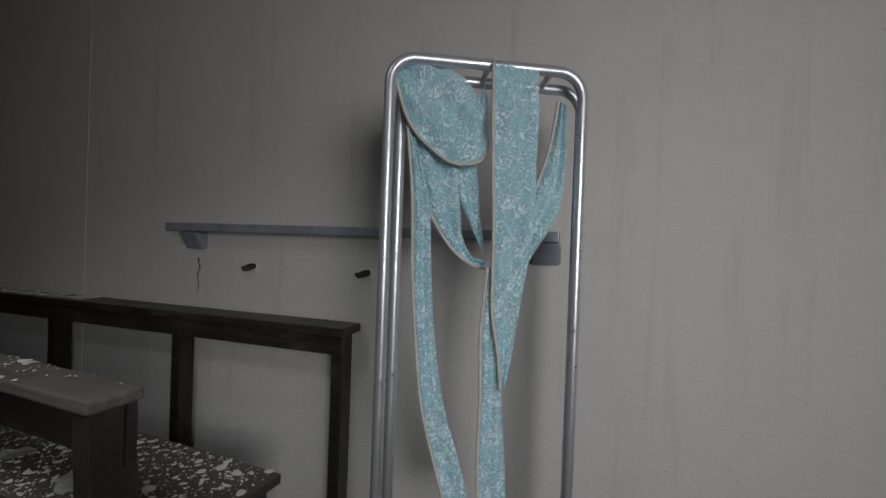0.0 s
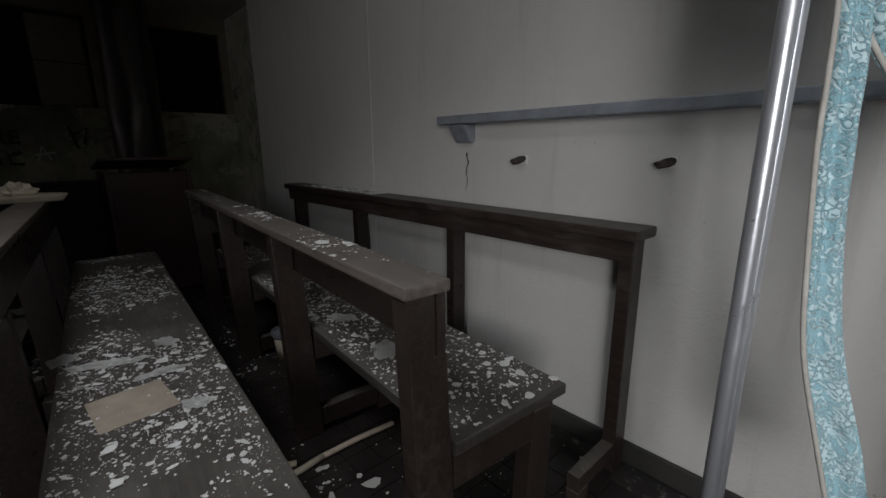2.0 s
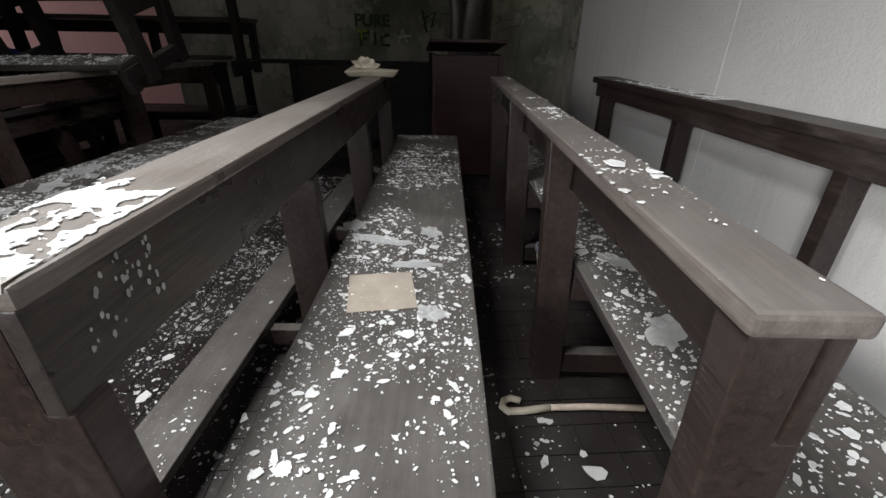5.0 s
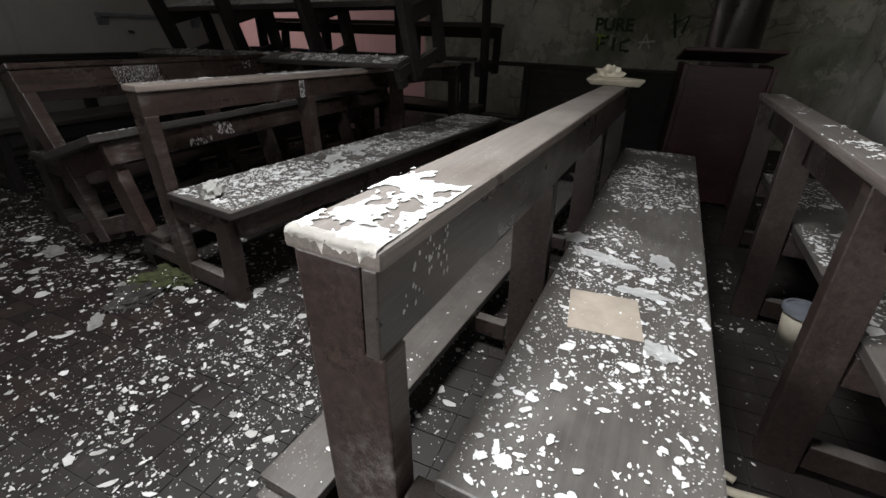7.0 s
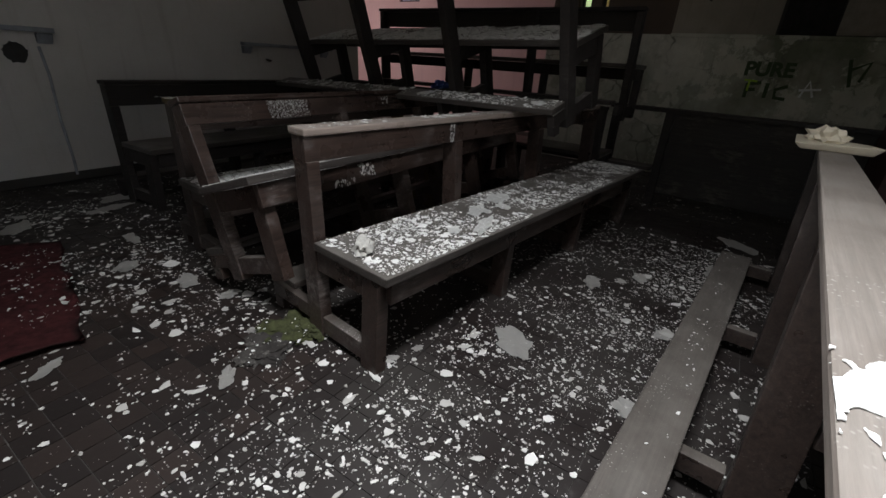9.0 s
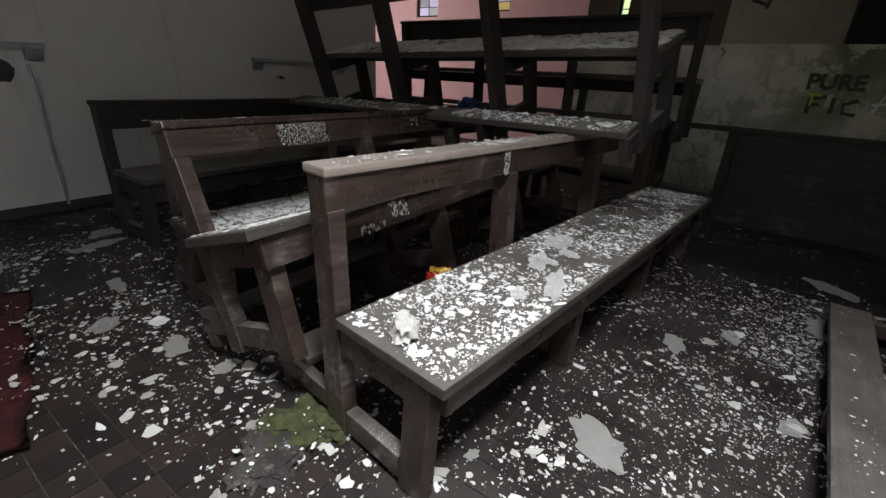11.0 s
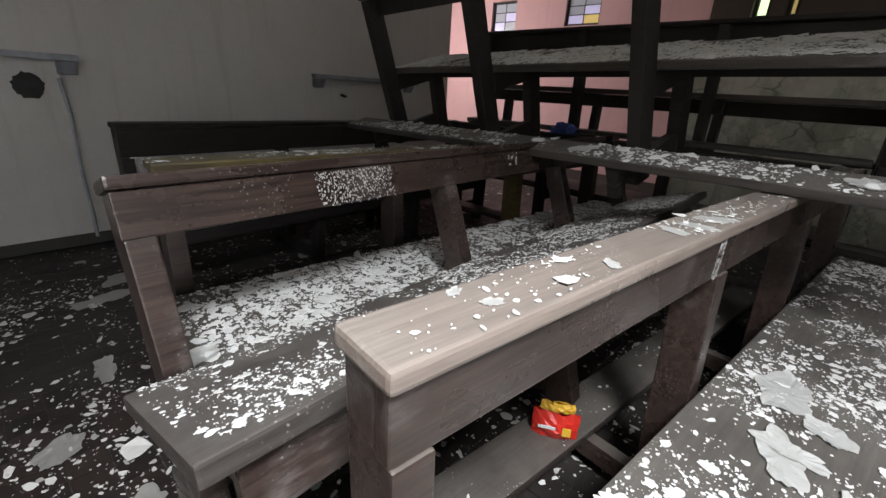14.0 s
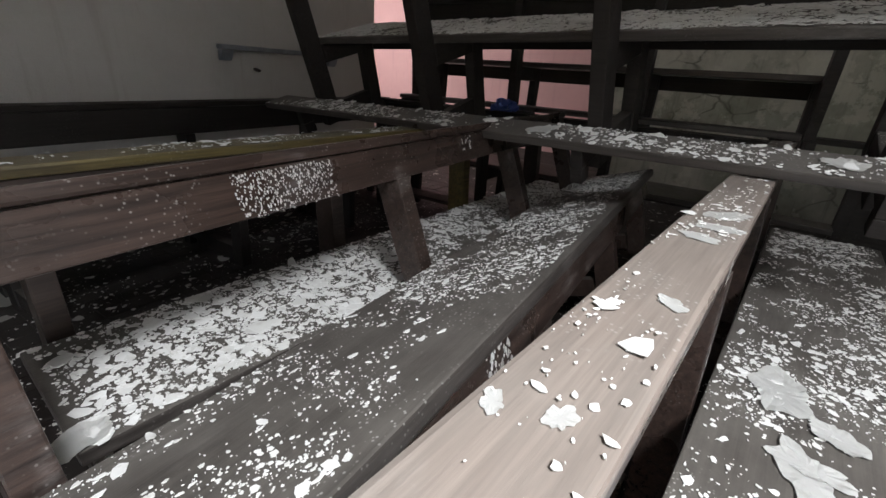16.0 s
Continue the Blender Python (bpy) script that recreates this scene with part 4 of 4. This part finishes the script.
flake_sheet("paint_flake", PEW_G @ pose(1.0, 0.62, 0.164, 0, 0, 50), 0.15, 0.08, 141, "white paint flake lying on a kneeler board", CHIP)
flake_sheet("paint_flake", PEW_G @ pose(0.14, 0.62, 0.164, 0, 0, 10), 0.12, 0.08, 142, "white paint flake lying on a kneeler board", CHIP)


def drips(m, u0, u1, z0, z1, v, count, seed, label, size):
    """White paint spatter on a back board's upright face."""
    rng, bm = random.Random(seed), bmesh.new()
    for _ in range(count):
        x = rng.uniform(u0, u1)
        z = z1 - (z1 - z0) * rng.random() ** 1.2
        r = size * rng.uniform(0.4, 1.2)
        ring = [bm.verts.new((x + r * rng.uniform(0.6, 1) * math.cos(a), v - rng.uniform(0.0012, 0.002), z + 1.5 * r * rng.uniform(0.6, 1) * math.sin(a))) for a in (2 * math.pi * k / 6 for k in range(6))]
        bm.faces.new(ring)
    bmesh.ops.solidify(bm, geom=bm.faces[:], thickness=0.001)
    ob = part("paint_spatter", bm, CHIP)
    ob.matrix_world = m
    return tagged(ob, label, "paint spatter", "", "stuff")


drips(PEW_E, 0.505, 0.765, 0.73, 0.82, 0.442, 620, 5, "white paint spatter on a pew's back board", 0.0024)
drips(PEW_E, 1.40, 1.47, 0.77, 0.82, 0.442, 24, 6, "white paint spatter on a pew's back board", 0.004)
drips(PEW_D, 0.84, 0.88, 0.77, 0.858, 0.459, 170, 7, "white paint drips running down a back board", 0.003)
drips(PEW_C, 0.02, 0.16, 0.75, 0.84, 0.498, 34, 9, "white paint spatter on a pew's back board", 0.005)


drips(PEW_E, 0.62, 0.73, 0.35, 0.415, 0.029, 60, 31, "white paint spatter on a pew's apron", 0.006)
drips(PEW_E, 0.44, 0.58, 0.33, 0.355, 0.029, 22, 32, "white paint spatter on a pew's apron", 0.007)


# cane, bucket, packet, tissue, tray
cane = empty("walking_stick", pose(-1.83, 0.335, 0.013), "pale worn walking stick with a crook lying on the floor", "walking stick")
crook = [(-0.02, 0.03, 0), (-0.035, 0.0, 0), (-0.025, -0.025, 0), (0.0, -0.035, 0), (0.02, -0.02, 0), (0.022, 0.03, 0), (0.012, 0.12, 0)]
part("crook", tube(crook, 0.012, 10), CREAM, cane, "cream crook handle", True)
part("shaft", tube([(0.012, 0.122, 0), (0.016, 0.26, 0.001), (0.03, 0.43, 0)], 0.011, 10), BONE, cane, "", True)


def lathe(profile, sides=24):
    bm, rings = bmesh.new(), []
    for r, z in profile:
        rings.append([bm.verts.new((r * math.cos(2 * math.pi * k / sides), r * math.sin(2 * math.pi * k / sides), z)) for k in range(sides)])
    for a, b in zip(rings, rings[1:]):
        for k in range(sides):
            bm.faces.new((a[k], a[(k + 1) % sides], b[(k + 1) % sides], b[k]))
    bm.faces.new(rings[0][::-1])
    bm.faces.new(rings[-1])
    bmesh.ops.recalc_face_normals(bm, faces=bm.faces)
    return bm


bucket = empty("bucket", pose(-2.68, 0.70, 0.001), "small cream plastic bucket standing under a pew", "bucket")
part("body", lathe([(0.055, 0), (0.075, 0.16), (0.072, 0.16), (0.053, 0.006)]), CREAM, bucket, "", True)
part("rim", lathe([(0.0765, 0.15), (0.082, 0.152), (0.082, 0.172), (0.0735, 0.172), (0.0735, 0.161), (0.0765, 0.161)]), GREY_METAL, bucket, "grey rim")

packet = empty("snack_packet", pose(-2.79, -2.09, 0.163, 0, 0, -62), "crumpled red snack packet standing on a kneeler", "packet")


def crumple(w, h, d, seed, material, name, parent, z0=0.0):
    bm, rng = bmesh.new(), random.Random(seed)
    nx, nz = 8, 6
    for side in (-1, 1):
        grid = []
        for i in range(nx + 1):
            col = []
            for j in range(nz + 1):
                s, t = i / nx, j / nz
                bulge = d * math.sin(math.pi * s) * math.sin(math.pi * min(1, t * 0.8 + 0.15)) + 0.002
                col.append(bm.verts.new(((s - 0.5) * w + rng.uniform(-0.003, 0.003), side * bulge + rng.uniform(-0.004, 0.004), z0 + t * h + (rng.uniform(-0.006, 0.006) if 0 < j else 0))))
            grid.append(col)
        for a, b in zip(grid, grid[1:]):
            for j in range(nz):
                bm.faces.new((a[j], b[j], b[j + 1], a[j + 1]))
    bmesh.ops.recalc_face_normals(bm, faces=bm.faces)
    return part(name, bm, material, parent)


crumple(0.135, 0.085, 0.03, 2, RED, "pouch", packet)
crumple(0.10, 0.03, 0.012, 3, YELLOW, "torn_top", packet, 0.088)
part("printed_mark", board(-0.045, -0.02, 0.0335, 0.036, 0.03, 0.06, 0.001), YELLOW, packet)
part("printed_mark", board(0.0, 0.05, 0.0335, 0.036, 0.045, 0.055, 0.001), WHITE_PAINT, packet)


TISSUE = plain("grubby_tissue", (0.46, 0.45, 0.42), 0.9, 0, 0.35, 40)


def lump(name, m, size, seed, material, label, category, flat=1.0, rough=0.35, sub=3):
    bm = bmesh.new()
    bmesh.ops.create_icosphere(bm, subdivisions=sub, radius=1.0)
    off = Vector((seed * 3.1, seed * 1.7, 0))
    for v in bm.verts:
        k = 1 + rough * noise.fractal(v.co * 1.9 + off, 0.7, 2.2, 4) + rough * 0.5 * noise.cell(v.co * 2.5 + off)
        v.co = Vector((v.co.x * size[0], v.co.y * size[1], max(v.co.z, -0.25) * size[2] * flat)) * k
    low = min(v.co.z for v in bm.verts)
    for v in bm.verts:
        v.co.z -= low
    ob = part(name, bm, material)
    ob.matrix_world = m
    return tagged(ob, label, category)


lump("tissue", pose(-2.027, -1.675, 0.462, 0, 0, 30), (0.045, 0.035, 0.04), 3, TISSUE, "crumpled white tissue on the end of a seat", "tissue", 1.0, 0.5)
for i, (x, y, sx, sy, sz) in enumerate(((-1.90, -2.04, 0.13, 0.09, 0.03), (-1.80, -2.02, 0.13, 0.09, 0.022), (-1.99, -1.96, 0.08, 0.07, 0.03))):
    lump("moss_clump", pose(x, y, 0.0, 0, 0, 40 * i), (sx, sy, sz), 11 + i, MOSS if i != 1 else DIRT, "green mossy clump of debris on the floor", "moss", 1.0, 0.5, 4)
tray = empty("paper_tray", PEW_C @ pose(2.42, 0.53, 0.8765, 0, 0, 2), "cream crumpled paper tray on the end of a rail", "tray")
part("tray", hull_box([(-0.10, -0.13, 0), (0.10, -0.13, 0), (0.10, 0.13, 0), (-0.10, 0.13, 0), (-0.13, -0.16, 0.04), (0.12, -0.15, 0.028), (0.13, 0.15, 0.045), (-0.12, 0.16, 0.028)], 0.008), CREAM, tray)
crumpled = lump("paper_ball", PEW_C @ pose(2.40, 0.57, 0.905), (0.06, 0.07, 0.05), 21, CREAM, "crumpled cream paper ball lying on a tray", "paper", 1.0, 0.5)


BLUE_BAG = plain("blue_plastic_film", (0.05, 0.09, 0.32), 0.35)
lump("plastic_bag", pose(-4.84, -3.25, 0.877, 0, 0, 20), (0.055, 0.08, 0.06), 27, BLUE_BAG, "crumpled blue plastic bag lying on a pew's top rail", "bag", 1.0, 0.5)


def carpet():
    bm, n = bmesh.new(), 40
    grid = []
    for i in range(n + 1):
        row = []
        for j in range(n + 1):
            x, y = 1.5 * i / n, 1.25 * j / n
            z = 0.012 + 0.035 * max(0, noise.fractal(Vector((x * 3.2, y * 2.6, 4.4)), 0.8, 2.0, 3)) + 0.02 * abs(math.sin(4 * x + 3 * y))
            e = 0.05 * noise.noise(Vector((x * 4, y * 4, 9)))
            row.append(bm.verts.new((x + e, y + e, z)))
        grid.append(row)
    for a, b in zip(grid, grid[1:]):
        for j in range(n):
            bm.faces.new((a[j], b[j], b[j + 1], a[j + 1]))
    bmesh.ops.solidify(bm, geom=bm.faces[:], thickness=0.01)
    ob = part("carpet", bm, CARPET, None, "", True)
    ob.matrix_world = pose(-1.66, -3.80, 0.0, 0, 0, -14)
    return tagged(ob, "rumpled dark red carpet lying on the floor", "carpet")


carpet()
chips("moss_chips", 160, lambda rng: (rng.gauss(-1.88, 0.1), rng.gauss(-2.03, 0.07), rng.uniform(0.018, 0.032)), 0.009, CHIP, "paint chips caught in the moss", 45)
chips("carpet_chips", 700, lambda rng: (rng.uniform(-1.6, -0.5), rng.uniform(-3.7, -2.8), rng.uniform(0.035, 0.05)), 0.010, CHIP_FLOOR, "paint chips lying on a carpet", 44)
leaning = part("leaning_lath", tube([(-4.62, 1.12, 0.0), (-4.50, 1.93, 1.0)], 0.016, 8), SHUTTER)
tagged(leaning, "thin pale lath leaning in the far corner", "lath")


# ---- graffiti on the far wall ----
def stroke(name, rows, x, width, material, label):
    """Spray-paint strokes on the far wall, each a part; each row is a line of (y, z) points."""
    ob = empty(name, pose(x, rows[0][0][0], rows[0][0][1]), label, "graffiti")
    inv = ob.matrix_world.inverted()
    for line in rows:
        bm, left, right = bmesh.new(), [], []
        for i, (y, z) in enumerate(line):
            a, b = line[max(i - 1, 0)], line[min(i + 1, len(line) - 1)]
            d = Vector((b[0] - a[0], b[1] - a[1])).normalized() * width / 2
            left.append(bm.verts.new(inv @ Vector((x, y - d.y, z + d.x))))
            right.append(bm.verts.new(inv @ Vector((x, y + d.y, z - d.x))))
        for k in range(len(line) - 1):
            bm.faces.new((left[k], left[k + 1], right[k + 1], right[k]))
        part("paint_stroke", bm, material, ob)
    return ob


def lettering(text, y, z, size, material, label):
    curve = bpy.data.curves.new("lettering", "FONT")
    curve.body, curve.size, curve.offset, curve.extrude = text, size, 0.008, 0.0006
    temp = new("lettering_source", curve)
    mesh = bpy.data.meshes.new_from_object(temp.evaluated_get(bpy.context.evaluated_depsgraph_get()))
    bpy.data.objects.remove(temp)
    mesh.materials.append(material)
    ob = new("graffiti_lettering", mesh)
    ob.matrix_world = pose(WEST + 0.053, y, z, 90, 0, 90)
    return tagged(ob, label, "graffiti")


lettering("PURE", -0.70, 1.21, 0.19, GREEN_PAINT, "dark green spray-painted word on bare render")
GX = WEST + 0.054
stroke("graffiti_strokes", [[(-0.63, 1.13), (-0.63, 0.98)], [(-0.63, 1.12), (-0.51, 1.14)], [(-0.63, 1.06), (-0.55, 1.07)], [(-0.45, 1.14), (-0.45, 0.99)], [(-0.27, 1.12), (-0.37, 1.08), (-0.36, 1.0), (-0.26, 0.99)]], GX, 0.035, GREEN_PAINT, "dark green spray strokes on bare render")
stroke("graffiti_strokes", [[(-0.15, 1.02), (-0.10, 1.18), (-0.04, 1.03)], [(-0.17, 1.09), (0.01, 1.11)]], GX + 0.001, 0.022, WHITE_PAINT, "white spray-painted letter on bare render")
stroke("graffiti_strokes", [[(-0.67, 1.16), (-0.55, 1.15)], [(-0.62, 1.15), (-0.62, 1.05)]], GX + 0.002, 0.02, LIME_PAINT, "lime spray stroke on bare render")
stroke("graffiti_strokes", [[(-1.25, 2.24), (-1.33, 2.06), (-1.07, 2.08)], [(-1.35, 2.0), (-1.20, 1.95)], [(-1.15, 2.2), (-1.21, 1.92)]], WEST + 0.004, 0.03, BLACK, "black spray strokes on beige plaster")
stroke("graffiti_strokes", [[(0.15, 1.40), (0.21, 1.15)], [(0.17, 1.3), (0.31, 1.38), (0.27, 1.2)]], GX + 0.001, 0.03, GREEN_PAINT, "dark spray strokes on bare render")


# ---- floor tiles ----
TW, GAP = 0.105, 0.004
tile_bm = board(0, TW - GAP, 0, TW - GAP, -0.005, 0.0, 0)
tile_mesh = bpy.data.meshes.new("tile")
tile_bm.to_mesh(tile_mesh)
tile_bm.free()
tile_mesh.materials.append(TILE)
floor_object = bpy.data.objects["floor"]
tile_rng = random.Random(77)
verts, faces = [], []
for i in range(int(8.5 / TW)):
    for j in range(int(6.5 / TW)):
        x, y = -6.9 + i * TW, -5.26 + j * TW
        z = tile_rng.uniform(-0.0012, 0.0)
        if -2.0 < x < -0.6 and -3.6 < y < -1.75:
            ob = new("tile", tile_mesh)
            ob.location, ob.parent = (x, y, z), floor_object
            continue
        k, w = len(verts), TW - GAP
        verts += [(x, y, z), (x + w, y, z), (x + w, y + w, z), (x, y + w, z), (x, y, z - 0.005), (x + w, y, z - 0.005), (x + w, y + w, z - 0.005), (x, y + w, z - 0.005)]
        faces += [(k, k + 1, k + 2, k + 3), (k, k + 4, k + 5, k + 1), (k + 1, k + 5, k + 6, k + 2), (k + 2, k + 6, k + 7, k + 3), (k + 3, k + 7, k + 4, k)]
mesh = bpy.data.meshes.new("tiles")
mesh.from_pydata(verts, [], faces)
mesh.materials.append(TILE)
tagged(new("tiles", mesh), "", "", "", "stuff").parent = floor_object
